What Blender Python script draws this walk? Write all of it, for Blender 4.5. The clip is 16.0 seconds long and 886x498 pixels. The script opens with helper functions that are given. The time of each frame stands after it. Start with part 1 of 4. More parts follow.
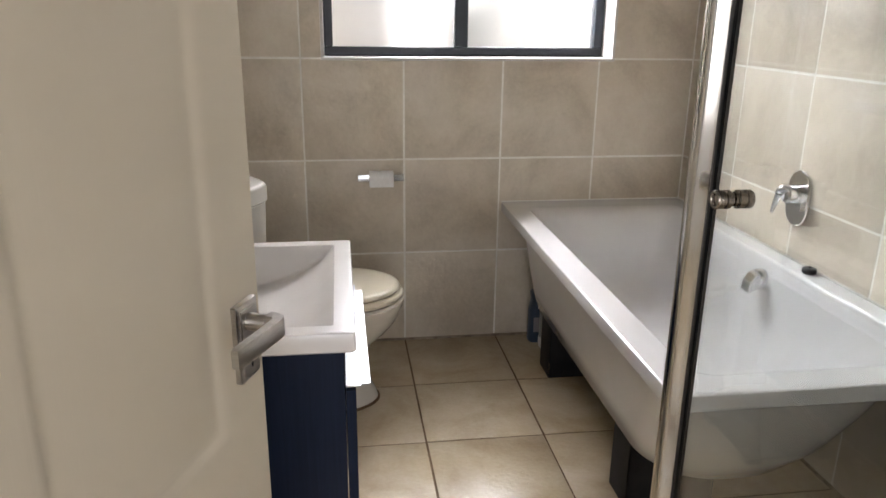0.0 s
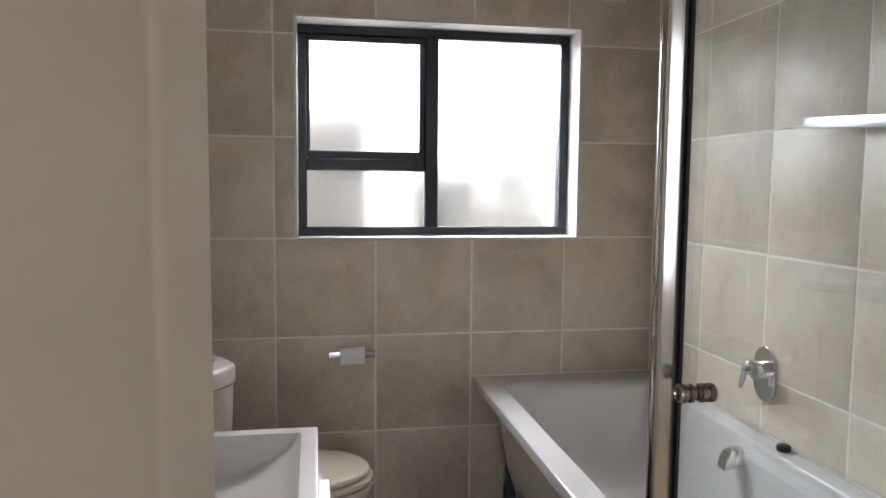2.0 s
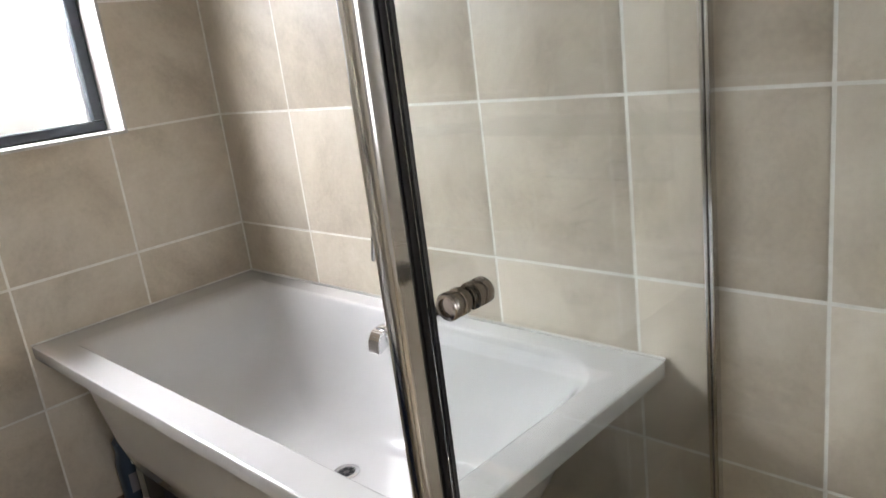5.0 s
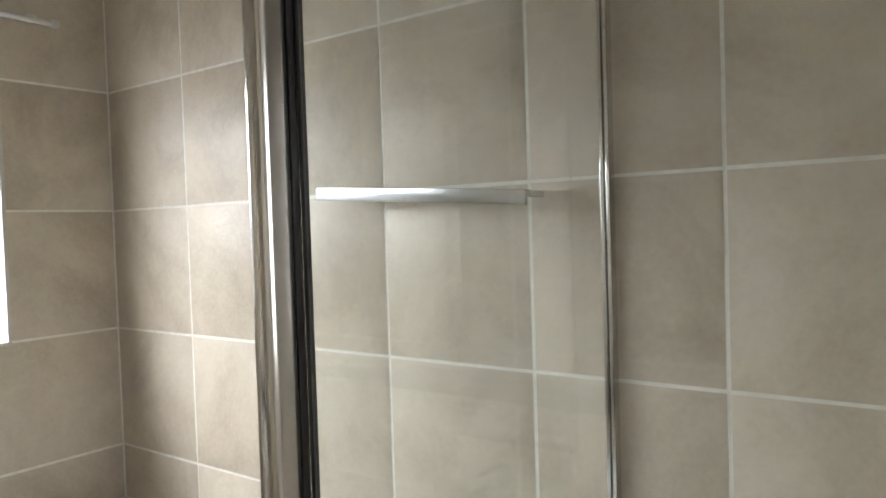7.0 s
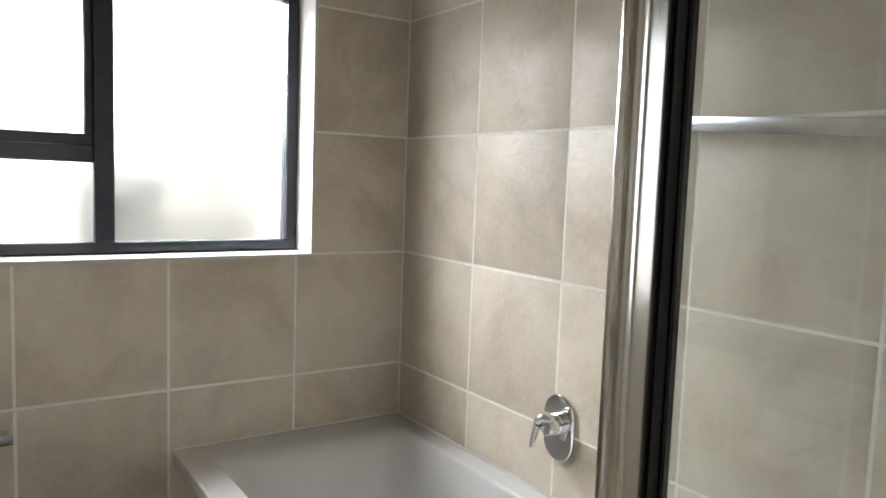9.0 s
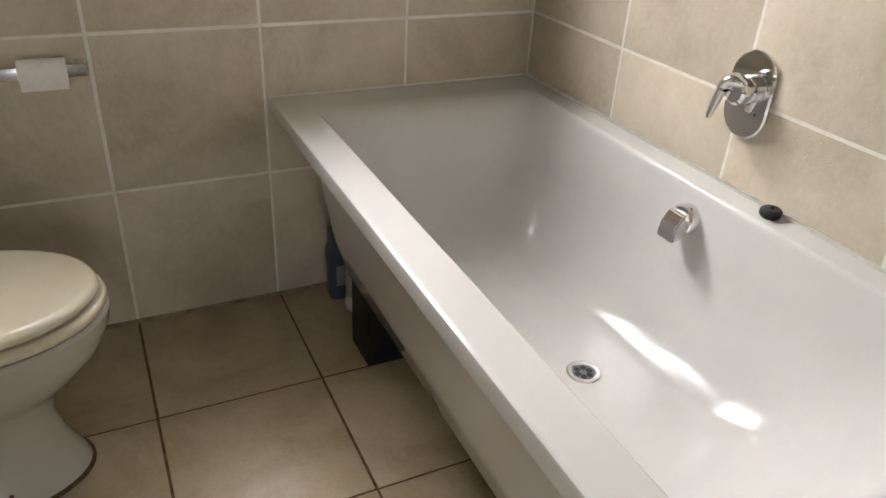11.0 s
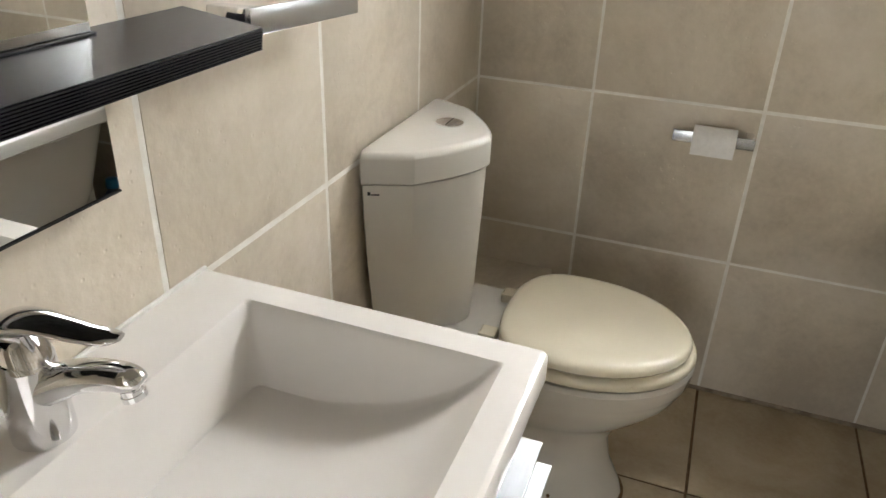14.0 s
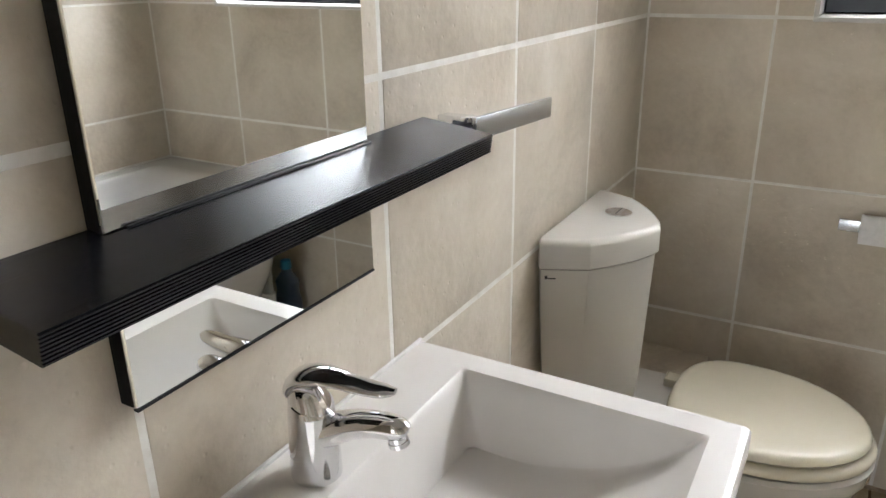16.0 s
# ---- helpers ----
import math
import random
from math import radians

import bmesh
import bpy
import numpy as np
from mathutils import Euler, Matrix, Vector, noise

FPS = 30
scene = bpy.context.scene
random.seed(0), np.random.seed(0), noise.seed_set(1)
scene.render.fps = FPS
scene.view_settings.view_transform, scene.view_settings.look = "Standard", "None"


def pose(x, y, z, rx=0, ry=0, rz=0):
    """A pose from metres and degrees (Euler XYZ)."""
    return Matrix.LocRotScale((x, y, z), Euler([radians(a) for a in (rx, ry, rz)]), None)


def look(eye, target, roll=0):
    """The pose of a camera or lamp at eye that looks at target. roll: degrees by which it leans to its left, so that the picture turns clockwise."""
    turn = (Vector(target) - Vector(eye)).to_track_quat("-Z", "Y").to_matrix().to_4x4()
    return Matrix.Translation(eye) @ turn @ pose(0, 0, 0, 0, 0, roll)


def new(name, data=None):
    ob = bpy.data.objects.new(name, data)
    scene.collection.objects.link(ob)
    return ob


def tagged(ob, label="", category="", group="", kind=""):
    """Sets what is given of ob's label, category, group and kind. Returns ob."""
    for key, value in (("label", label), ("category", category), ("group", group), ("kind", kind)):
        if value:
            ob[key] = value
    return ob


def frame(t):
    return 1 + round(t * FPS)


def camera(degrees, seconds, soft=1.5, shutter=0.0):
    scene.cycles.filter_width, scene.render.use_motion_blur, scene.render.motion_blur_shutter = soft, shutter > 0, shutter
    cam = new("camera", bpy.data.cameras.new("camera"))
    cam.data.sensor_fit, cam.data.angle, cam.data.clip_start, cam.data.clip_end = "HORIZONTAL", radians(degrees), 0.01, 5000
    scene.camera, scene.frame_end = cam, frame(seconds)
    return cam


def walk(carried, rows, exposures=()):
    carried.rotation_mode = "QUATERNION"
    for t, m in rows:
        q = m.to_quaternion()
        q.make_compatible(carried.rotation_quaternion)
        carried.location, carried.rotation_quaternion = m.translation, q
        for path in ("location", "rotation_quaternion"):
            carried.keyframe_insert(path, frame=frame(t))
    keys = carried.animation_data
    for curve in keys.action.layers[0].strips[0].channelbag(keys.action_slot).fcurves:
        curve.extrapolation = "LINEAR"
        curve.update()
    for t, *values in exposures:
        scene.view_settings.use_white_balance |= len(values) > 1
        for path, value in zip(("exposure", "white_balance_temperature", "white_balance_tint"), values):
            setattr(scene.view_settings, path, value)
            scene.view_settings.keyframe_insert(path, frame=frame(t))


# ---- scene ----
cam = camera(62.4, 16.0)
PATH = [
    (0, (0.128, 0.392, 1.205), (0.396, 2.279, 0.6), 0.7),
    (0.5, (0.126, 0.386, 1.221), (0.431, 2.304, 0.745), 0.2),
    (1, (0.133, 0.372, 1.244), (0.459, 2.316, 0.906), -0.1),
    (1.5, (0.134, 0.375, 1.25), (0.466, 2.334, 1.018), 0.1),
    (2, (0.138, 0.385, 1.256), (0.483, 2.347, 1.083), 0.5),
    (2.5, (0.123, 0.458, 1.25), (0.564, 2.399, 1.056), 0.5),
    (3, (0.088, 0.588, 1.248), (0.726, 2.465, 0.984), -0.1),
    (3.5, (0.074, 0.671, 1.227), (0.951, 2.431, 0.863), -1.8),
    (4, (0.098, 0.76, 1.212), (1.181, 2.38, 0.765), -4.2),
    (4.5, (0.15, 0.84, 1.208), (1.364, 2.349, 0.708), -6.9),
    (5, (0.2, 0.871, 1.199), (1.56, 2.233, 0.657), -7.3),
    (5.2, (0.224, 0.881, 1.202), (1.656, 2.172, 0.669), -6.6),
    (7.3, (0.229, 0.901, 1.349), (1.803, 2.135, 1.358), -1.0),
    (7.5, (0.234, 0.914, 1.345), (1.721, 2.25, 1.357), -0.6),
    (8, (0.217, 0.93, 1.337), (1.512, 2.454, 1.306), 0.8),
    (8.2, (0.22, 0.938, 1.338), (1.448, 2.516, 1.266), 0.9),
    (10.3, (0.291, 1.276, 1.167), (1.31, 2.858, 0.49), 5.0),
    (10.5, (0.302, 1.309, 1.156), (1.261, 2.858, 0.33), 4.6),
    (11, (0.346, 1.348, 1.111), (1.138, 2.891, 0.116), 3.5),
    (11.5, (0.327, 1.393, 1.089), (0.874, 2.882, -0.129), 5.3),
    (12, (0.303, 1.385, 1.047), (0.559, 2.909, -0.223), 6.2),
    (12.5, (0.267, 1.398, 1.055), (0.209, 2.946, -0.21), 5.6),
    (13, (0.244, 1.407, 1.078), (-0.083, 2.977, -0.117), 4.9),
    (13.5, (0.232, 1.408, 1.117), (-0.295, 3.022, 0.061), 2.9),
    (14, (0.243, 1.4, 1.142), (-0.36, 3.064, 0.211), 2.1),
    (14.5, (0.236, 1.38, 1.162), (-0.444, 3.079, 0.354), 1.7),
    (15, (0.218, 1.344, 1.183), (-0.585, 3.027, 0.461), 1.1),
    (15.5, (0.201, 1.307, 1.18), (-0.701, 2.952, 0.487), 0.3),
    (16, (0.187, 1.276, 1.175), (-0.745, 2.892, 0.454), -0.9),
]
EXPOSURES = [  # seconds, stops, kelvin, tint
    (0.0, 0.56, 6150, 15), (1.0, 0.13, 6130, 13), (2.0, 0.02, 5980, 14), (3.0, -0.03, 5930, 14), (4.0, 0.19, 5870, 14), (5.0, 0.53, 6030, 13),
    (7.5, 0.52, 6100, 10), (8.2, 0.18, 6130, 10), (10.5, 0.18, 6050, 11), (11.0, 0.25, 6600, 12), (12.0, 0.54, 6700, 12), (13.0, 0.65, 6580, 10),
    (14.5, 0.70, 6250, 10), (16.0, 0.66, 6000, 11)]
walk(cam, [(t, look(eye, target, roll)) for t, eye, target, roll in PATH], EXPOSURES)
SKY_POWER, BACK_POWER, HALL_FILL_POWER = 22.0, 7.0, 25.0


# ---- world, sky and exposure ----
world = bpy.data.worlds.new("world")
scene.world = world
world.use_nodes = True
wn = world.node_tree.nodes
sky = wn.new("ShaderNodeTexSky")
sky.sky_type = 'NISHITA'
sky.sun_disc = False
sky.sun_elevation = radians(50)
sky.sun_rotation = radians(96)
world.node_tree.links.new(sky.outputs[0], wn["Background"].inputs[0])
wn["Background"].inputs[1].default_value = 0.15
sun = bpy.data.lights.new("sun", 'SUN')
sun.energy, sun.angle, sun.color = 4.0, radians(0.5), (1.0, 0.95, 0.88)
new("sun", sun).matrix_basis = look((0.6, -0.06, 0.8), (0, 0, 0))


# ---- materials ----
def mat(name, color, rough=0.5, metal=0.0, spec=0.5, coat=0.0, trans=0.0, ior=1.45):
    m = bpy.data.materials.new(name)
    m.use_nodes = True
    b = m.node_tree.nodes["Principled BSDF"]
    b.inputs["Base Color"].default_value = (*color, 1)
    b.inputs["Roughness"].default_value = rough
    b.inputs["Metallic"].default_value = metal
    b.inputs["Specular IOR Level"].default_value = spec
    b.inputs["Coat Weight"].default_value = coat
    b.inputs["Coat Roughness"].default_value = 0.05
    b.inputs["Transmission Weight"].default_value = trans
    b.inputs["IOR"].default_value = ior
    return m


def node(m, kind, **inputs):
    n = m.node_tree.nodes.new(kind)
    for k, v in inputs.items():
        n.inputs[k.replace("_", " ")].default_value = v
    return n


def link(m, a, b):
    m.node_tree.links.new(a, b)


def coords(m, scale=(1, 1, 1), shift=False):
    """Object coordinates, scaled; with shift, each object takes its own stretch of the pattern."""
    tc = node(m, "ShaderNodeTexCoord")
    mp = node(m, "ShaderNodeMapping")
    mp.inputs["Scale"].default_value = scale
    link(m, tc.outputs["Object"], mp.inputs["Vector"])
    if shift:
        oi = node(m, "ShaderNodeObjectInfo")
        mul = node(m, "ShaderNodeMath")
        mul.operation = 'MULTIPLY'
        mul.inputs[1].default_value = 37.0
        link(m, oi.outputs["Random"], mul.inputs[0])
        comb = node(m, "ShaderNodeCombineXYZ")
        for k in range(3):
            link(m, mul.outputs[0], comb.inputs[k])
        link(m, comb.outputs[0], mp.inputs["Location"])
    return mp.outputs["Vector"]


def ramp(m, fac, stops):
    r = node(m, "ShaderNodeValToRGB")
    e = r.color_ramp.elements
    e[0].position, e[0].color = stops[0][0], (*stops[0][1], 1)
    e[1].position, e[1].color = stops[-1][0], (*stops[-1][1], 1)
    for p, c in stops[1:-1]:
        x = e.new(p)
        x.color = (*c, 1)
    link(m, fac, r.inputs["Fac"])
    return r.outputs["Color"]


def bump(m, height, strength, distance):
    b = node(m, "ShaderNodeBump", Strength=strength, Distance=distance)
    link(m, height, b.inputs["Height"])
    link(m, b.outputs["Normal"], m.node_tree.nodes["Principled BSDF"].inputs["Normal"])


def mottled(name, dark, mid, light, rough, scale=5.0, relief=0.25, rough_span=0.12, peel=6.0):
    """Cloudy glazed ceramic: broad stains, fine grain, slightly uneven gloss."""
    m = mat(name, mid, rough)
    p = m.node_tree.nodes["Principled BSDF"]
    v = coords(m, (1, 1, 1), True)
    big = node(m, "ShaderNodeTexNoise", Scale=scale, Detail=6.0, Roughness=0.62, Distortion=0.4)
    link(m, v, big.inputs["Vector"])
    fine = node(m, "ShaderNodeTexNoise", Scale=scale * 22, Detail=3.0, Roughness=0.6)
    link(m, v, fine.inputs["Vector"])
    mix = node(m, "ShaderNodeMix")
    mix.data_type = 'FLOAT'
    mix.inputs[0].default_value = 0.16
    link(m, big.outputs["Fac"], mix.inputs[2])
    link(m, fine.outputs["Fac"], mix.inputs[3])
    col = ramp(m, mix.outputs[0], [(0.34, dark), (0.5, mid), (0.66, light)])
    oi = node(m, "ShaderNodeObjectInfo")
    mr = node(m, "ShaderNodeMapRange", To_Min=0.975, To_Max=1.025)
    link(m, oi.outputs["Random"], mr.inputs["Value"])
    hsv = node(m, "ShaderNodeHueSaturation")
    link(m, mr.outputs[0], hsv.inputs["Value"])
    link(m, col, hsv.inputs["Color"])
    link(m, hsv.outputs["Color"], p.inputs["Base Color"])
    rr = node(m, "ShaderNodeMapRange", To_Min=rough - rough_span / 2, To_Max=rough + rough_span / 2)
    link(m, big.outputs["Fac"], rr.inputs["Value"])
    link(m, rr.outputs[0], p.inputs["Roughness"])
    soft = node(m, "ShaderNodeTexNoise", Scale=scale * peel, Detail=4.0, Roughness=0.5)
    link(m, v, soft.inputs["Vector"])
    pits = node(m, "ShaderNodeTexVoronoi", Scale=scale * 16)
    link(m, v, pits.inputs["Vector"])
    deep = node(m, "ShaderNodeMapRange", From_Min=0.0, From_Max=0.16, To_Min=-0.5, To_Max=0.0)
    link(m, pits.outputs["Distance"], deep.inputs["Value"])
    add = node(m, "ShaderNodeMath")
    link(m, soft.outputs["Fac"], add.inputs[0])
    link(m, deep.outputs[0], add.inputs[1])
    bump(m, add.outputs[0], relief, 0.002)
    return m


def speckled(name, a, b, rough, scale=60.0, relief=0.0, metal=0.0, stretch=(1, 1, 1), spec=0.5, coat=0.0):
    """A surface whose colour wanders between two near tones."""
    m = mat(name, a, rough, metal, spec, coat)
    p = m.node_tree.nodes["Principled BSDF"]
    v = coords(m, stretch)
    n = node(m, "ShaderNodeTexNoise", Scale=scale, Detail=5.0, Roughness=0.6)
    link(m, v, n.inputs["Vector"])
    link(m, ramp(m, n.outputs["Fac"], [(0.35, a), (0.65, b)]), p.inputs["Base Color"])
    if relief:
        bump(m, n.outputs["Fac"], relief, 0.002)
    return m


WALL_TILE = mottled("wall_tile", (0.468, 0.408, 0.320), (0.600, 0.532, 0.430), (0.680, 0.615, 0.515), 0.40, 3.6, 0.75, 0.12, 14.0)
FLOOR_TILE = mottled("floor_tile", (0.385, 0.30, 0.19), (0.475, 0.388, 0.262), (0.545, 0.455, 0.325), 0.25, 4.5, 0.75, 0.06, 15.0)
GROUT = speckled("white_grout", (0.76, 0.73, 0.67), (0.86, 0.84, 0.785), 0.9, 40, 0.3)
DARK_GROUT = speckled("brown_grout", (0.095, 0.056, 0.026), (0.17, 0.108, 0.055), 0.95, 50, 0.3)
BASE_GROUT = speckled("stained_grout", (0.15, 0.11, 0.07), (0.33, 0.275, 0.20), 0.85, 26, 0.3)
PLASTER = speckled("white_paint", (0.72, 0.70, 0.67), (0.78, 0.77, 0.74), 0.7, 12, 0.1)
CEILING = speckled("ceiling_paint", (0.55, 0.54, 0.51), (0.60, 0.59, 0.56), 0.85, 15, 0.1)
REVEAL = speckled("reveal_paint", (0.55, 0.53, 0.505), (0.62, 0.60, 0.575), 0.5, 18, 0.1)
ACRYLIC = speckled("white_acrylic", (0.60, 0.59, 0.58), (0.635, 0.625, 0.615), 0.10, 3, 0.0, coat=0.3)
CERAMIC = speckled("white_ceramic", (0.605, 0.58, 0.525), (0.65, 0.625, 0.57), 0.10, 4, 0.0, coat=0.4)
MARBLE = speckled("cast_marble", (0.74, 0.705, 0.665), (0.79, 0.757, 0.72), 0.2, 5, 0.0, coat=0.2)
SEAT = speckled("cream_seat", (0.69, 0.635, 0.49), (0.73, 0.675, 0.535), 0.2, 4, 0.0, coat=0.3)
CHROME = mat("chrome", (0.78, 0.78, 0.79), 0.07, 1.0)
SATIN_CHROME = mat("satin_chrome", (0.70, 0.70, 0.71), 0.2, 1.0)
POST_CHROME = mat("post_chrome", (0.56, 0.55, 0.53), 0.14, 1.0)
STEEL = speckled("brushed_steel", (0.46, 0.44, 0.42), (0.56, 0.54, 0.51), 0.32, 80, 0.05, 1.0, (1, 1, 12))
ALU = speckled("satin_aluminium", (0.50, 0.52, 0.55), (0.60, 0.62, 0.65), 0.24, 60, 0.03, 1.0, (1, 0.05, 1))
PULL_METAL = speckled("polished_aluminium", (0.55, 0.575, 0.61), (0.70, 0.72, 0.75), 0.3, 30, 0.02, 1.0, (1, 0.1, 1))
NICKEL = mat("dark_nickel", (0.46, 0.43, 0.40), 0.10, 1.0)
DULL_METAL = mat("dull_metal", (0.16, 0.155, 0.15), 0.3, 1.0)
BLACK_RUBBER = mat("black_rubber", (0.012, 0.012, 0.014), 0.5)
FRAME_DARK = speckled("charcoal_aluminium", (0.014, 0.017, 0.024), (0.02, 0.024, 0.032), 0.38, 40)
BLACK_BOX = speckled("black_block", (0.006, 0.0055, 0.006), (0.011, 0.010, 0.010), 0.65, 30, 0.1)
PAPER = speckled("tissue_paper", (0.78, 0.77, 0.76), (0.84, 0.83, 0.82), 0.95, 120, 0.3)
WHITE_PLASTIC = mat("white_plastic", (0.74, 0.73, 0.71), 0.35)
GREY_PLASTIC = mat("grey_plastic", (0.40, 0.41, 0.40), 0.4)
BLUE_PLASTIC = mat("blue_plastic", (0.048, 0.072, 0.112), 0.3)
BLUE_CAP = mat("blue_cap", (0.01, 0.16, 0.32), 0.3)
SEALANT = speckled("white_sealant", (0.66, 0.64, 0.60), (0.76, 0.75, 0.72), 0.4, 30, 0.1)
INK = mat("dark_print", (0.03, 0.03, 0.03), 0.4)
PINK_LABEL = mat("pale_label", (0.26, 0.25, 0.27), 0.5)
MIRROR = mat("mirror_silver", (0.93, 0.95, 0.94), 0.015, 1.0)
DOOR_PAINT = mat("door_paint", (0.64, 0.57, 0.445), 0.42)
_v = coords(DOOR_PAINT, (60, 60, 1.6))
_n = node(DOOR_PAINT, "ShaderNodeTexNoise", Scale=4.0, Detail=6.0, Roughness=0.65, Distortion=0.6)
link(DOOR_PAINT, _v, _n.inputs["Vector"])
bump(DOOR_PAINT, _n.outputs["Fac"], 0.16, 0.001)


def wood(name, a, b, rough, relief, stretch):
    m = mat(name, a, rough)
    v = coords(m, stretch)
    w = node(m, "ShaderNodeTexNoise", Scale=3.0, Detail=7.0, Roughness=0.7, Distortion=0.8)
    link(m, v, w.inputs["Vector"])
    link(m, ramp(m, w.outputs["Fac"], [(0.4, a), (0.62, b)]), m.node_tree.nodes["Principled BSDF"].inputs["Base Color"])
    bump(m, w.outputs["Fac"], relief, 0.0015)
    return m


DARK_WOOD = wood("black_wood_grain", (0.003, 0.003, 0.0045), (0.012, 0.012, 0.017), 0.26, 0.16, (60, 0.8, 90))
NAVY_BOARD = wood("navy_board", (0.004, 0.009, 0.024), (0.006, 0.0125, 0.032), 0.45, 0.05, (50, 40, 1.5))
NAVY_BOARD.node_tree.nodes["Principled BSDF"].inputs["Specular IOR Level"].default_value = 0.25


def clear_glass(name, tint, ior=1.45):
    """Clear sheet glass: mostly see-through, with the sheen of a pane and a slight tint."""
    return mat(name, tint, 0.0, trans=1.0, ior=ior)


SHOWER_GLASS = clear_glass("shower_glass", (0.968, 0.992, 0.985))
FROST = mat("frosted_glass", (0.97, 0.98, 0.98), 0.5, trans=1.0, ior=1.25)


def glow(name, color, strength):
    m = bpy.data.materials.new(name)
    m.use_nodes = True
    nt = m.node_tree
    nt.nodes.clear()
    e = nt.nodes.new("ShaderNodeEmission")
    o = nt.nodes.new("ShaderNodeOutputMaterial")
    e.inputs[0].default_value, e.inputs[1].default_value = (*color, 1), strength
    nt.links.new(e.outputs[0], o.inputs[0])
    return m


SKY_GLOW = glow("bright_sky", (1.0, 0.99, 0.97), BACK_POWER)
OUT_WALL = speckled("outside_plaster", (0.52, 0.48, 0.42), (0.60, 0.56, 0.50), 0.9, 6, 0.2)
LEAF = speckled("leaf_green", (0.16, 0.15, 0.10), (0.28, 0.26, 0.19), 0.6, 20)
SOIL = speckled("bare_soil", (0.12, 0.09, 0.06), (0.2, 0.16, 0.11), 0.95, 8, 0.4)


# ---- mesh helpers ----
def finish(name, bm, material, smooth=True, sharp=38):
    me = bpy.data.meshes.new(name)
    bmesh.ops.recalc_face_normals(bm, faces=bm.faces)
    bm.to_mesh(me)
    bm.free()
    me.materials.append(material)
    if smooth:
        for p in me.polygons:
            p.use_smooth = True
        me.set_sharp_from_angle(angle=radians(sharp))
    return me


def part(name, bm, material, parent=None, label="", smooth=True, sharp=38):
    """One mesh object, under a thing or under a part, its vertices given in the parent's space."""
    ob = new(name, finish(name, bm, material, smooth, sharp))
    if parent is not None:
        ob.parent = parent
    if label:
        ob["label"] = label
    return ob


def thing(name, m, label, category, group="", kind=""):
    """An Empty at the thing's base, m its pose."""
    e = new(name)
    e.empty_display_size = 0.05
    e.matrix_basis = m
    return tagged(e, label, category, group, kind)


def at(x, y, z):
    return Matrix.Translation((x, y, z))


def box(x0, x1, y0, y1, z0, z1, bevel=0.0, segments=2, bm=None):
    bm2 = bmesh.new()
    vs = [bm2.verts.new((x, y, z)) for z in (z0, z1) for y in (y0, y1) for x in (x0, x1)]
    for f in ((0, 1, 3, 2), (4, 5, 7, 6), (0, 1, 5, 4), (2, 3, 7, 6), (0, 2, 6, 4), (1, 3, 7, 5)):
        bm2.faces.new([vs[i] for i in f])
    if bevel:
        bmesh.ops.bevel(bm2, geom=bm2.edges[:], offset=bevel, segments=segments, affect='EDGES', profile=0.5)
    return merge(bm, bm2)


def merge(bm, bm2):
    if bm is None:
        return bm2
    tmp = bpy.data.meshes.new("tmp")
    bm2.to_mesh(tmp)
    bm2.free()
    bm.from_mesh(tmp)
    bpy.data.meshes.remove(tmp)
    return bm


def loft(rings, cap_first=True, cap_last=True, bm=None):
    """Skin closed rings of equal count."""
    bm2 = bmesh.new()
    rows = [[bm2.verts.new(p) for p in r] for r in rings]
    n = len(rows[0])
    for a, b in zip(rows, rows[1:]):
        for i in range(n):
            bm2.faces.new((a[i], a[(i + 1) % n], b[(i + 1) % n], b[i]))
    if cap_first:
        bm2.faces.new(rows[0][::-1])
    if cap_last:
        bm2.faces.new(rows[-1])
    return merge(bm, bm2)


def rr(x0, x1, y0, y1, z, r, n=7):
    """A rounded rectangle at height z; r: one radius, or four from (x1,y1) counter-clockwise."""
    rs = (r,) * 4 if not isinstance(r, (tuple, list)) else r
    out = []
    for k, (cx, cy) in enumerate(((x1, y1), (x0, y1), (x0, y0), (x1, y0))):
        q = rs[k]
        ox, oy = cx + (-q if cx == x1 else q), cy + (-q if cy == y1 else q)
        for i in range(n):
            a = radians(90 * k + 90 * i / (n - 1))
            out.append((ox + q * math.cos(a), oy + q * math.sin(a), z))
    return out


def circle(c, axis, r, n=24, squash=1.0):
    axis = Vector(axis).normalized()
    u = axis.orthogonal().normalized()
    if abs(axis.z) < 0.95:
        u = axis.cross(Vector((0, 0, 1))).normalized()
    v = axis.cross(u)
    return [Vector(c) + u * (r * math.cos(2 * math.pi * i / n)) + v * (r * squash * math.sin(2 * math.pi * i / n)) for i in range(n)]


def tube(points, radii, n=20, squash=1.0, bm=None):
    """A round bar along points, with a radius at each; squash flattens it."""
    pts = [Vector(p) for p in points]
    if len(pts) > 3:
        rad = radii if isinstance(radii, (list, tuple)) else [radii] * len(pts)
        fine, fine_r = [], []
        for i in range(len(pts) - 1):
            a, b, c, d = pts[max(i - 1, 0)], pts[i], pts[i + 1], pts[min(i + 2, len(pts) - 1)]
            for k in range(5):
                u = k / 5
                fine.append(0.5 * (2 * b + (c - a) * u + (2 * a - 5 * b + 4 * c - d) * u * u + (3 * b - a - 3 * c + d) * u ** 3))
                fine_r.append(rad[i] + (rad[i + 1] - rad[i]) * u)
        pts, radii = fine + [pts[-1]], fine_r + [rad[-1]]
    rings = []
    for i, p in enumerate(pts):
        a = pts[min(i + 1, len(pts) - 1)] - pts[max(i - 1, 0)]
        rings.append(circle(p, a, radii[i] if isinstance(radii, (list, tuple)) else radii, n, squash))
    return loft(rings, bm=bm)


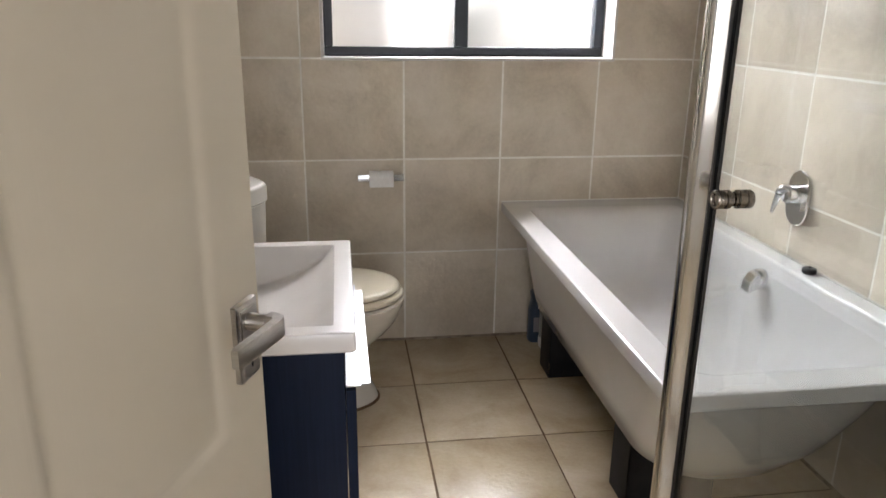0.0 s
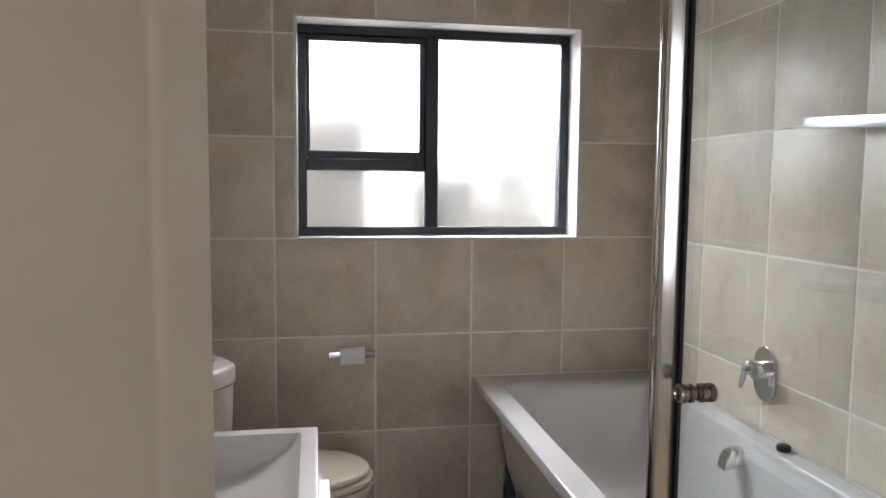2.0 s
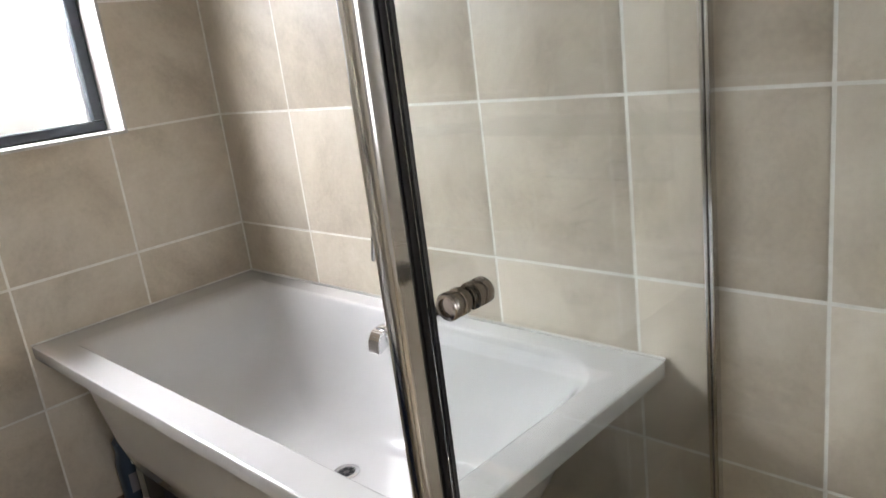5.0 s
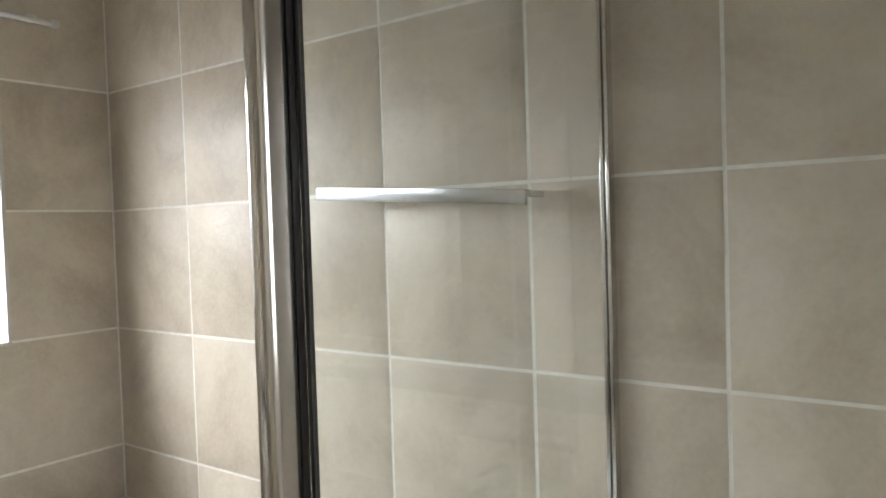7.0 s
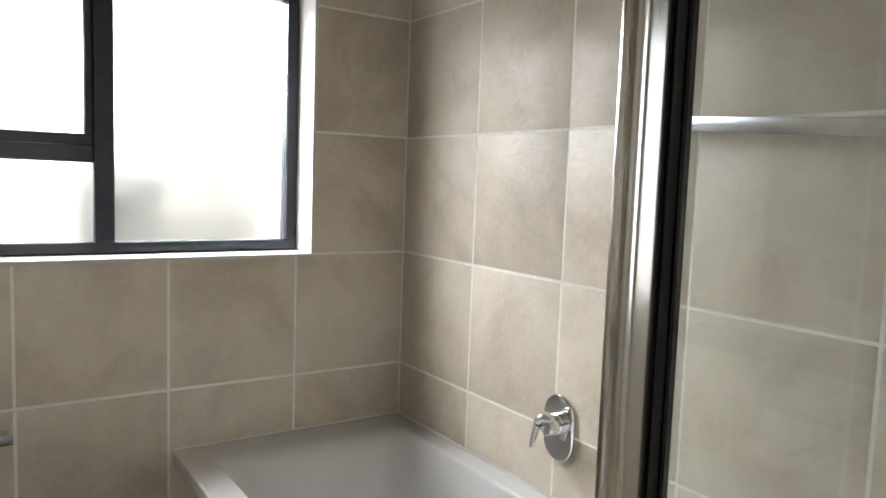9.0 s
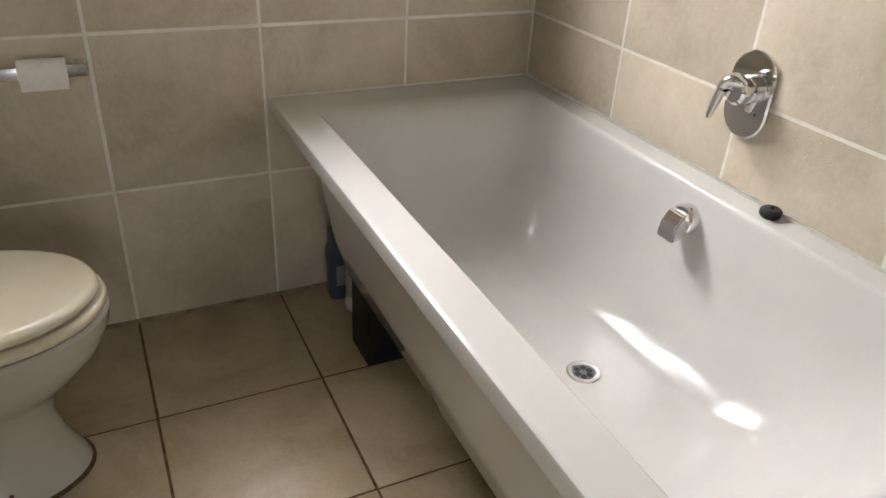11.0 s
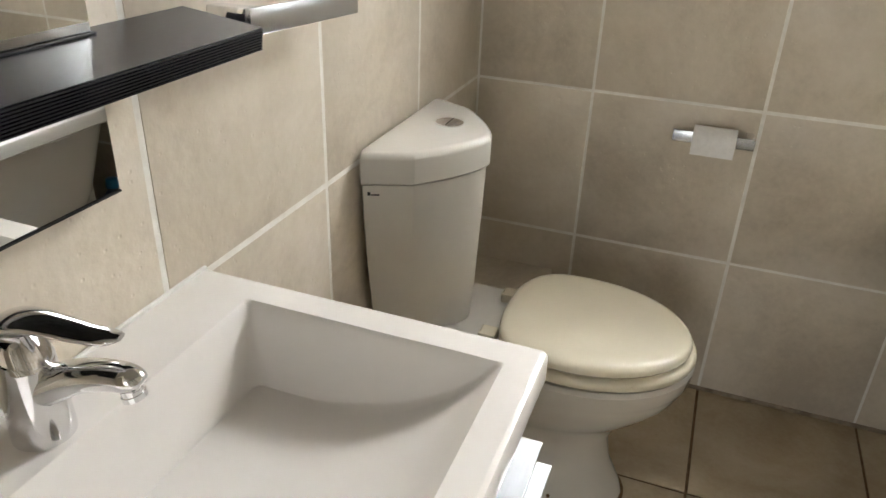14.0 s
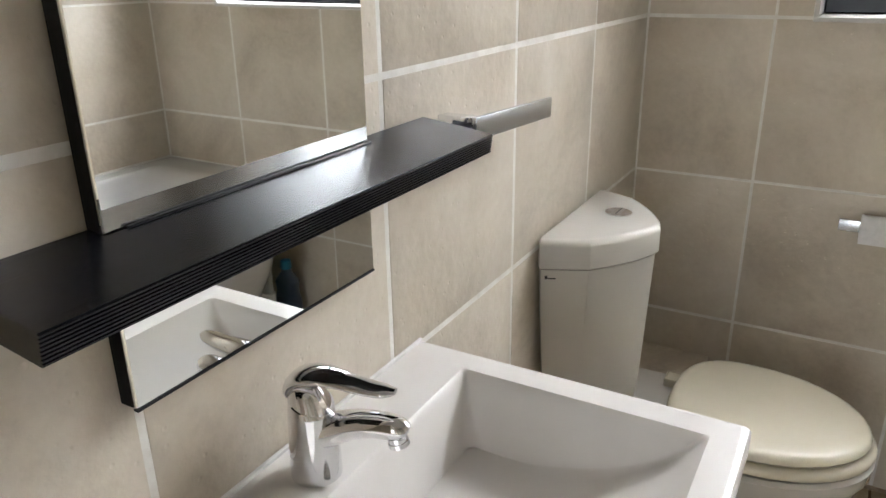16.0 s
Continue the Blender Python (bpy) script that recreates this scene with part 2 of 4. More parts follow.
def turned(c, axis, profile, n=32, bm=None):
    """A turned solid: profile of (along, radius) about an axis."""
    c, axis = Vector(c), Vector(axis).normalized()
    return loft([circle(c + axis * h, axis, max(r, 1e-4), n) for h, r in profile], bm=bm)


def strap(path, widths, depths, n=32, steps=5):
    """A flattened bar along a smooth path in the xz plane, its width along y."""
    def fine(vals):
        out = []
        for i in range(len(vals) - 1):
            a, b, c, d = vals[max(i - 1, 0)], vals[i], vals[i + 1], vals[min(i + 2, len(vals) - 1)]
            out += [0.5 * (2 * b + (c - a) * u + (2 * a - 5 * b + 4 * c - d) * u * u + (3 * b - a - 3 * c + d) * u ** 3) for u in (k / steps for k in range(steps))]
        return out + [vals[-1]]
    xs, zs, ws, ds = fine([p[0] for p in path]), fine([p[1] for p in path]), fine(widths), fine(depths)
    rings = []
    for i in range(len(xs)):
        j, k = max(i - 1, 0), min(i + 1, len(xs) - 1)
        t = Vector((xs[k] - xs[j], 0, zs[k] - zs[j])).normalized()
        v = Vector((-t.z, 0, t.x))
        rings.append([Vector((xs[i], 0, zs[i])) + v * (ds[i] * math.sin(a)) + Vector((0, ws[i] * math.cos(a), 0)) for a in (2 * math.pi * q / n for q in range(n))])
    return loft(rings)


def prism(poly, depth_axis, d0, d1, bevel=0.0):
    """A polygon in the other two axes, extruded from d0 to d1; the d1 side's edges take the bevel."""
    bm = bmesh.new()
    put = {'x': lambda a, b, d: (d, a, b), 'y': lambda a, b, d: (a, d, b), 'z': lambda a, b, d: (a, b, d)}[depth_axis]
    lo = [bm.verts.new(put(a, b, d0)) for a, b in poly]
    hi = [bm.verts.new(put(a, b, d1)) for a, b in poly]
    n = len(poly)
    bm.faces.new(lo[::-1])
    top = bm.faces.new(hi)
    for i in range(n):
        bm.faces.new((lo[i], lo[(i + 1) % n], hi[(i + 1) % n], hi[i]))
    if bevel:
        bmesh.ops.bevel(bm, geom=list(top.edges), offset=bevel, segments=2, affect='EDGES', profile=0.5)
    return bm


def structure(name, bm, material, label, category, smooth=False):
    return tagged(part(name, bm, material, None, "", smooth), label, category, "", "structure")


# ---- plan ----
XL, XR, YB, YF = -0.266, 1.416, 3.0, 0.43      # tiled faces of the walls
ZF, ZC = 0.003, 2.42                           # floor, ceiling
T = 0.353                                       # tile pitch
Z1 = 0.360                                      # first wall joint
TH = 0.008                                      # tile thickness
WX0, WX1, WZ0, WZ1 = 0.080, 1.104, 1.068, 1.829  # window opening
DX0, DX1, DZ1 = -0.25, 0.53, 2.04               # door opening

# ---- walls, floor, ceiling ----
GD = 0.0007                                     # how far the grout lies back
RV = 0.010                                      # thickness of the reveal boards
bm = box(XL - 0.3, WX0 - RV, YB + GD, YB + 0.26, ZF - 0.1, ZC + 0.1)
box(WX1 + RV, XR + 0.3, YB + GD, YB + 0.26, ZF - 0.1, ZC + 0.1, bm=bm)
box(WX0 - RV, WX1 + RV, YB + GD, YB + 0.26, ZF - 0.1, WZ0 - RV, bm=bm)
box(WX0 - RV, WX1 + RV, YB + GD, YB + 0.26, WZ1 + RV, ZC + 0.1, bm=bm)
wall_north = structure("wall_north", bm, GROUT, "grouted wall with a window opening, clad in beige tiles", "wall")
wall_west = structure("wall_west", box(XL - 0.2, XL - GD, YF - 0.14, YB + GD, ZF - 0.1, ZC + 0.1), GROUT, "grouted wall clad in beige ceramic tiles", "wall")
wall_east = structure("wall_east", box(XR + GD, XR + 0.2, YF - 0.14, YB + GD, ZF - 0.1, ZC + 0.1), GROUT, "grouted wall clad in beige ceramic tiles", "wall")
bm = box(XL - GD, DX0, YF - 0.12, YF - GD, ZF - 0.1, ZC + 0.1)
box(DX1, XR + GD, YF - 0.12, YF - GD, ZF - 0.1, ZC + 0.1, bm=bm)
box(DX0, DX1, YF - 0.12, YF - GD, DZ1, ZC + 0.1, bm=bm)
wall_south = structure("wall_south", bm, GROUT, "grouted wall with the doorway, clad in beige tiles", "wall")
floor = structure("floor", box(XL - 0.02, XR + 0.02, YF - 0.12, YB + 0.02, ZF - 0.12, ZF - 0.0025), DARK_GROUT, "brown grout bed of the tiled bathroom floor", "floor")
ceiling = structure("ceiling", box(XL - 0.2, XR + 0.2, -1.5, YB + 0.02, ZC, ZC + 0.1), CEILING, "plain off-white painted ceiling", "ceiling")

# hallway behind the doorway
structure("hall_floor", box(-1.3, 1.6, -1.5, YF - 0.12, ZF - 0.12, ZF), FLOOR_TILE, "beige hallway floor beyond the doorway", "floor")
bm = box(-1.4, -1.3, -1.5, YF - 0.12, ZF, ZC)
structure("hall_wall_west", bm, PLASTER, "plain white hallway wall", "wall")
structure("hall_wall_east", box(1.6, 1.7, -1.5, YF - 0.12, ZF, ZC), PLASTER, "plain white hallway wall", "wall")
# invented opening, never in view, that holds the fill lamp
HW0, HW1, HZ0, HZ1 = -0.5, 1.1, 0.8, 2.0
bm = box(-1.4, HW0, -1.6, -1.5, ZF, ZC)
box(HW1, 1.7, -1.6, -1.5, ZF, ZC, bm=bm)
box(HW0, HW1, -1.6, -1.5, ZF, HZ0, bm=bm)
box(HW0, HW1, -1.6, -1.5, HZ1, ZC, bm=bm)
structure("hall_wall_south", bm, PLASTER, "plain white hallway wall with an added opening for the fill lamp", "wall")
# added lamp behind the view: no window known there; lifts door and walls
lamp = bpy.data.lights.new("hall_fill", 'AREA')
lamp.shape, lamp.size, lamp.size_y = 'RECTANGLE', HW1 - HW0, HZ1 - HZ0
lamp.energy, lamp.color = HALL_FILL_POWER, (1.0, 0.95, 0.88)
lamp_ob = new("hall_fill", lamp)
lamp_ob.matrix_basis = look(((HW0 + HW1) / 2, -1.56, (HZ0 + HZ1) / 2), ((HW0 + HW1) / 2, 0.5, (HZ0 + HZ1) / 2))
bm = box(-1.3, DX0, YF - 0.14, YF - 0.12, ZF, ZC)
box(DX1, 1.6, YF - 0.14, YF - 0.12, ZF, ZC, bm=bm)
box(DX0, DX1, YF - 0.14, YF - 0.12, DZ1, ZC, bm=bm)
structure("hall_wall_north", bm, PLASTER, "plain white hallway wall round the doorway", "wall")
structure("hall_ceiling", box(-1.4, XL - 0.2, -1.6, YF - 0.12, ZC, ZC + 0.1), CEILING, "plain off-white painted ceiling", "ceiling")
structure("hall_ceiling", box(XR + 0.2, 1.7, -1.6, YF - 0.12, ZC, ZC + 0.1), CEILING, "plain off-white painted ceiling", "ceiling")

# door lining
bm = box(DX0 - 0.02, DX0 + 0.0, YF - 0.15, YF + 0.004, ZF, DZ1, 0.002)
box(DX1, DX1 + 0.02, YF - 0.15, YF + 0.004, ZF, DZ1, 0.002, bm=bm)
box(DX0 - 0.02, DX1 + 0.02, YF - 0.15, YF + 0.004, DZ1, DZ1 + 0.02, 0.002, bm=bm)
structure("door_frame", bm, DOOR_PAINT, "cream painted door lining round the doorway", "door frame")

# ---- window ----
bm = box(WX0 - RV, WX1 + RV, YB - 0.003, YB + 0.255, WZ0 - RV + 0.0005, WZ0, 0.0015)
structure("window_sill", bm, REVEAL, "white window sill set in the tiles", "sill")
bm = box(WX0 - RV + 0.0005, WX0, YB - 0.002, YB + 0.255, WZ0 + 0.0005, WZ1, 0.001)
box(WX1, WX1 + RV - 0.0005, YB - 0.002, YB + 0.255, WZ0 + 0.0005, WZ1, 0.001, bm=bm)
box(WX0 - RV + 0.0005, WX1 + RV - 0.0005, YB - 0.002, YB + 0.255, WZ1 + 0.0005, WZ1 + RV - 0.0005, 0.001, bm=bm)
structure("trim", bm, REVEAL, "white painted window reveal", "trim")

window = thing("window_1", at((WX0 + WX1) / 2, YB + 0.115, WZ0), "charcoal aluminium window with three frosted panes", "window", "", "structure")
wx, wz = -(WX0 + WX1) / 2, -WZ0


def bar(x0, x1, z0, z1, y0=-0.005, y1=0.045, bm=None):
    return box(x0 + wx, x1 + wx, y0, y1, z0 + wz, z1 + wz, 0.003, 1, bm)


FX0, FX1, FZ0, FZ1 = WX0 + 0.001, WX1 - 0.001, WZ0 + 0.001, WZ1 - 0.001
MX0, MX1, MZ0, MZ1 = 0.546, 0.596, 1.308, 1.352
bm = bar(FX0, FX1, FZ0, FZ0 + 0.031)
bar(FX0, FX1, FZ1 - 0.032, FZ1, bm=bm)
bar(FX0, FX0 + 0.03, FZ0 + 0.031, FZ1 - 0.032, bm=bm)
bar(FX1 - 0.034, FX1, FZ0 + 0.031, FZ1 - 0.032, bm=bm)
part("window_frame", bm, FRAME_DARK, window)
part("mullion", bar(MX0, MX1, FZ0 + 0.031, FZ1 - 0.032, -0.004, 0.044), FRAME_DARK, window)
part("transom", bar(FX0 + 0.03, MX0, MZ0, MZ1, -0.004, 0.044), FRAME_DARK, window)
sash_z0, sash_z1, sash_x0, sash_x1 = MZ1, FZ1 - 0.032, FX0 + 0.03, MX0
bm = bar(sash_x0, sash_x1, sash_z0, sash_z0 + 0.028, 0.006, 0.04)
bar(sash_x0, sash_x1, sash_z1 - 0.02, sash_z1, 0.006, 0.04, bm=bm)
bar(sash_x0, sash_x0 + 0.012, sash_z0 + 0.028, sash_z1 - 0.02, 0.006, 0.04, bm=bm)
bar(sash_x1 - 0.02, sash_x1, sash_z0 + 0.028, sash_z1 - 0.02, 0.006, 0.04, bm=bm)
sash = part("sash", bm, FRAME_DARK, window)
for x0, x1, z0, z1 in ((MX1, FX1 - 0.034, FZ0 + 0.031, FZ1 - 0.032), (FX0 + 0.03, MX0, FZ0 + 0.031, MZ0),
                       (sash_x0 + 0.012, sash_x1 - 0.02, sash_z0 + 0.028, sash_z1 - 0.02)):
    pane = part("pane", box(x0 + wx - 0.004, x1 + wx + 0.004, 0.018, 0.022, z0 + wz - 0.004, z1 + wz + 0.004), FROST, window, "frosted glass pane", False)
    pane.visible_shadow = False

# curtain rail
rail = thing("curtain_rail", at(0.6, YB - 0.035, 1.937), "slim white curtain rail on the tiles over the window", "curtain rail")
part("rod", tube([(-0.64, 0, 0), (0.64, 0, 0)], 0.008, 14), WHITE_PLASTIC, rail)
for x in (-0.64, 0.64):
    s = 1 if x > 0 else -1
    part("finial", turned((x, 0, 0), (s, 0, 0), [(0, 0.008), (0.003, 0.012), (0.018, 0.012), (0.022, 0.008)], 16), WHITE_PLASTIC, rail)
for x in (-0.58, 0.6):
    bm = tube([(x, 0.035, 0.012), (x, 0.008, 0.012), (x, 0, 0.0)], 0.006, 10)
    turned((x, 0.035, 0.012), (0, -1, 0), [(0, 0.014), (0.004, 0.014), (0.006, 0.008)], 16, bm)
    part("bracket", bm, WHITE_PLASTIC, rail)

# ---- outside the window ----
structure("backdrop", box(-2.6, 3.8, 4.6, 4.62, 1.28, 4.2), SKY_GLOW, "bright hazy sky outside the window", "sky")
# added wall: keeps glow below the skyline off the upper tiles and ceiling
structure("light_blocking_wall", box(-2.6, 3.8, 4.42, 4.56, -0.1, 1.30, 0.012), OUT_WALL, "pale plastered wall added beyond the window to block low light", "wall")
day = bpy.data.lights.new("window_daylight", 'AREA')
day.shape, day.size, day.size_y = 'RECTANGLE', 2.6, 1.1
day.energy, day.color = SKY_POWER * math.pi * day.size * day.size_y, (1.0, 0.985, 0.96)
new("window_daylight", day).matrix_basis = look((0.15, 3.85, 2.32), (0.75, 2.2, 0.85))
# unidentified pale shape behind the frost, carried down to the ground for support
structure("outside_block", box(WX0 - 0.02, 0.352, YB + 0.30, YB + 0.345, -0.1, 1.555, 0.012), OUT_WALL, "pale block outside the window, standing for an unidentified blurred shape", "pillar")


def shrub(x, y, h, r, count, label):
    """Thin stems with many small leaves, loose at the edge."""
    e = thing("shrub", at(x, y, -0.1), label, "shrub", "shrubs outside the window")
    bm = bmesh.new()
    for k in range(7):
        a = random.uniform(0, 6.28)
        top = (r * 0.7 * math.cos(a), r * 0.2 * math.sin(a), h * random.uniform(0.8, 1.0))
        tube([(0, 0, 0), (top[0] * 0.4, top[1] * 0.4, top[2] * 0.5), top], [0.004, 0.003, 0.002], 6, bm=bm)
    part("stems", bm, SOIL, e)
    bm = bmesh.new()
    for k in range(count):
        a, q = random.uniform(0, 6.28), r * math.sqrt(random.random())
        c = Vector((q * math.cos(a), 0.4 * q * math.sin(a), h * (1 - 0.4 * random.random() ** 1.2) + random.gauss(0, 0.03)))
        u = Vector((random.gauss(0, 1), random.gauss(0, 1), random.gauss(0, 1))).normalized()
        v = u.orthogonal().normalized()
        s = random.uniform(0.018, 0.034)
        bm.faces.new([bm.verts.new(c + p) for p in (-u * s, v * s * 0.45, u * s, -v * s * 0.45)])
    tagged(part("leaves", bm, LEAF, e), kind="stuff")


shrub(0.68, YB + 0.42, 1.42, 0.17, 1500, "low olive shrub outside the frosted window")
shrub(1.02, YB + 0.56, 1.53, 0.16, 1300, "sparse olive shrub outside the frosted window")
structure("ground", box(-4, 5, YB + 0.26, 4.6, -0.15, -0.1), SOIL, "bare soil outside the window", "ground")


# ---- shower enclosure ----
screen = thing("shower_screen", pose(0.648, 1.393, ZF, 0, 0, 1.2), "chrome-framed clear glass shower screen beside the bath", "shower screen")
PH = 1.93
# chrome corner post: a rounded outer face, a flat web, then the seal
prof = [(-0.0115, 0.0085), (-0.0132, 0.0060), (-0.0138, 0.0025), (-0.0137, -0.0010), (-0.0130, -0.0042), (-0.0116, -0.0071), (-0.0096, -0.0095),
        (-0.0070, -0.0113), (-0.0040, -0.0126), (0.0118, -0.0178), (0.0120, 0.004), (0.004, 0.009), (-0.006, 0.010)]
part("post", prism(prof, 'z', 0.0, PH), POST_CHROME, screen, "polished chrome corner post")
bm = box(0.0125, 0.022, -0.020, -0.004, 0.0, PH, 0.003)
box(0.010, 0.0235, -0.033, -0.0205, 0.0, PH, 0.003, bm=bm)
part("seal", bm, BLACK_RUBBER, screen, "black magnetic door seal")
part("glass_panel", box(0.012, 0.757, 0.0, 0.006, 0.012, PH - 0.01), SHOWER_GLASS, screen, "fixed clear glass side panel", False).visible_shadow = False
bm = box(0.748, 0.7715, -0.008, -0.0005, 0.0, PH, 0.001)
box(0.748, 0.7715, 0.0065, 0.014, 0.0, PH, 0.001, bm=bm)
part("wall_channel", bm, CHROME, screen, "slim chrome wall channel")
part("foot_rail", box(0.012, 0.748, -0.006, 0.012, 0.0, 0.012, 0.001), CHROME, screen)

sdoor = thing("shower_door", at(0.664, 0.9, ZF), "frameless clear glass shower door, closed", "shower door")
part("glass_panel", box(-0.003, 0.003, -0.43, 0.464, 0.015, PH - 0.01), SHOWER_GLASS, sdoor, "clear glass sheet", False).visible_shadow = False
part("hinge_rail", box(-0.010, 0.010, -0.462, -0.431, 0.0, PH, 0.002), CHROME, sdoor)
KY, KZ = 1.313 - 0.9, 0.969 - ZF
knob = part("knob", turned((-0.003, KY, KZ), (-1, 0, 0), [(0, 0.010), (0.004, 0.010), (0.005, 0.0135), (0.011, 0.0135), (0.012, 0.0115), (0.016, 0.0115),
            (0.017, 0.0135), (0.024, 0.0135), (0.026, 0.012), (0.0262, 0.009), (0.023, 0.008)]), NICKEL, sdoor, "ringed nickel knob")
part("knob", turned((0.003, KY, KZ), (1, 0, 0), [(0, 0.010), (0.004, 0.010), (0.005, 0.0135), (0.011, 0.0135), (0.012, 0.0115), (0.016, 0.0115),
     (0.017, 0.0135), (0.024, 0.0135), (0.026, 0.012), (0.0262, 0.009), (0.023, 0.008)]), NICKEL, sdoor, "ringed nickel knob")


# ---- bath ----
BX0, BX1, BY0, BY1, BZ = 0.715, XR - 0.001, 1.513, YB - 0.001, 0.548
bath = thing("bathtub", at(1.06, 2.25, ZF), "white acrylic bathtub without panels, raised on black blocks", "bathtub")
ox, oy, oz = -1.06, -2.25, -ZF


def bring(x0, x1, y0, y1, z, r):
    return [(x + ox, y + oy, zz + oz) for x, y, zz in rr(x0, x1, y0, y1, z, r, 13)]


IX0, IX1, IY0, IY1 = 0.795, 1.354, 1.590, 2.885
rings = [
    bring(0.90, 1.14, 1.86, 2.70, 0.186, (0.10, 0.10, 0.10, 0.12)),
    bring(0.835, 1.20, 1.77, 2.80, 0.194, (0.14, 0.14, 0.14, 0.20)),
    bring(0.800, 1.255, 1.70, 2.85, 0.225, (0.16, 0.16, 0.16, 0.25)),
    bring(0.782, 1.305, 1.645, 2.88, 0.30, (0.16, 0.16, 0.16, 0.27)),
    bring(0.768, 1.345, 1.60, 2.90, 0.40, (0.15, 0.15, 0.15, 0.27)),
    bring(0.758, 1.37, 1.565, 2.92, 0.50, (0.13, 0.13, 0.13, 0.26)),
    bring(0.725, 1.395, 1.53, 2.975, 0.512, 0.03),
    bring(BX0 + 0.006, BX1, BY0 + 0.006, BY1, 0.510, 0.010),
    bring(BX0 + 0.001, BX1, BY0 + 0.001, BY1, 0.514, 0.010),
    bring(BX0, BX1, BY0, BY1, 0.5425, 0.010),
    bring(BX0 + 0.0015, BX1, BY0 + 0.0015, BY1, 0.5462, 0.010),
    bring(BX0 + 0.005, BX1, BY0 + 0.005, BY1, BZ, 0.011),
    bring(BX0 + 0.008, BX1 - 0.004, BY0 + 0.008, BY1 - 0.004, BZ, 0.012),
    bring(IX0 - 0.006, IX1 + 0.006, IY0 - 0.007, IY1 + 0.020, BZ, (0.040, 0.030, 0.055, 0.145)),
]
# the inside: each level's depth, then how far front, wall side, near end and far end lie in, then the corner radii
levels = [(0.0003, -0.003, -0.003, -0.003, 0.008, 0.035), (0.0022, 0.0, 0.0, 0.001, -0.006, 0.038), (0.0070, 0.003, 0.003, 0.007, -0.022, 0.045),
          (0.020, 0.007, 0.006, 0.016, -0.040, 0.055), (0.045, 0.011, 0.010, 0.030, -0.055, 0.068), (0.085, 0.016, 0.015, 0.052, -0.068, 0.082), (0.14, 0.022, 0.021, 0.085, -0.080, 0.095)]
for k in range(1, 10):
    th = radians(10 * k)
    c, q = 1 - math.cos(th), math.sin(th)
    levels.append((0.14 + 0.1785 * q, 0.022 + 0.030 * q + 0.105 * c, 0.021 + 0.030 * q + 0.105 * c, 0.085 + 0.10 * q + 0.19 * c, -0.080 - 0.020 * q - 0.17 * c, 0.095 + 0.045 * c))
levels += [(0.3205, 0.195, 0.195, 0.44, -0.31, 0.10), (0.3225, 0.245, 0.245, 0.60, -0.42, 0.03)]
for dep, a, b, c, d, r in levels:
    most = 0.46 * (IX1 - IX0 - a - b)
    rings.append(bring(IX0 + a, IX1 - b, IY0 + c, IY1 + d, BZ - dep, (min(r, most), min(r, most), min(r + 0.02, most), min(r + 0.11, most))))
skin = rings[14:]                               # the inside, from the lip down
smooth = rings[:14]
for i in range(len(skin) - 1):
    a, b, c, d = skin[max(i - 1, 0)], skin[i], skin[i + 1], skin[min(i + 2, len(skin) - 1)]
    for u in (0.0, 0.333, 0.667):
        smooth.append([tuple(0.5 * (2 * q + (r - p) * u + (2 * p - 5 * q + 4 * r - w) * u * u + (3 * q - p - 3 * r + w) * u ** 3)
                             for p, q, r, w in zip(pa, pb, pc, pd)) for pa, pb, pc, pd in zip(a, b, c, d)])
smooth.append(skin[-1])
part("tub", loft(smooth), ACRYLIC, bath)
wx_, wy_ = 1.10, 2.20
bm = turned((wx_ + ox, wy_ + oy, 0.2255 + oz), (0, 0, 1), [(0, 0.033), (0.003, 0.033), (0.004, 0.030), (0.0035, 0.024), (-0.0005, 0.022)])
waste = part("waste", bm, CHROME, bath, "chrome waste with small drain holes")
part("grate", turned((wx_ + ox, wy_ + oy, 0.2262 + oz), (0, 0, 1), [(0, 0.0215), (0.0006, 0.0215), (0.0008, 0.005)]), DULL_METAL, waste)
for k in range(6):
    a = k * math.pi / 3
    part("drain_hole", turned((wx_ + ox + 0.013 * math.cos(a), wy_ + oy + 0.013 * math.sin(a), 0.2269 + oz), (0, 0, 1), [(0, 0.0062), (0.0005, 0.0062)], 12), BLACK_RUBBER, waste)

for x, y in ((0.822, 2.622), (0.822, 1.903)):
    blk = tagged(part("support_block", box(0, 0.24, 0, 0.115, 0, 0.19, 0.003), BLACK_BOX, None), "matt black block propping the bathtub off the floor", "block", "blocks under the bath")
    blk.location = (x, y, ZF)

# bath mixer on the wall
mixer = thing("bath_mixer", at(XR, 2.256, 0.726), "chrome wall mixer with an oval plate and lever", "bath tap")


def pill(x, hw, hh, n=12):
    out = []
    for i in range(2 * n):
        a = math.pi * i / (n - 1) if i < n else math.pi * (i - n) / (n - 1) + math.pi
        cz = hh - hw if i < n else hw - hh
        out.append((x, hw * math.cos(a), cz + hw * math.sin(a)))
    return out


part("plate", loft([pill(0, 0.050, 0.080), pill(-0.007, 0.050, 0.080), pill(-0.010, 0.047, 0.077)]), CHROME, mixer)
part("cartridge", turned((-0.010, -0.002, 0.012), (-1, 0, 0), [(0, 0.025), (0.010, 0.025), (0.012, 0.022), (0.018, 0.022), (0.019, 0.025), (0.036, 0.025), (0.041, 0.020)]), CHROME, mixer)
part("lever", tube([(-0.036, -0.014, 0.024), (-0.046, 0.000, 0.031), (-0.053, 0.014, 0.024), (-0.056, 0.022, 0.000), (-0.058, 0.028, -0.026), (-0.059, 0.032, -0.046)], [0.013, 0.017, 0.0155, 0.0125, 0.0105, 0.0075], 20, 0.7), CHROME, mixer)
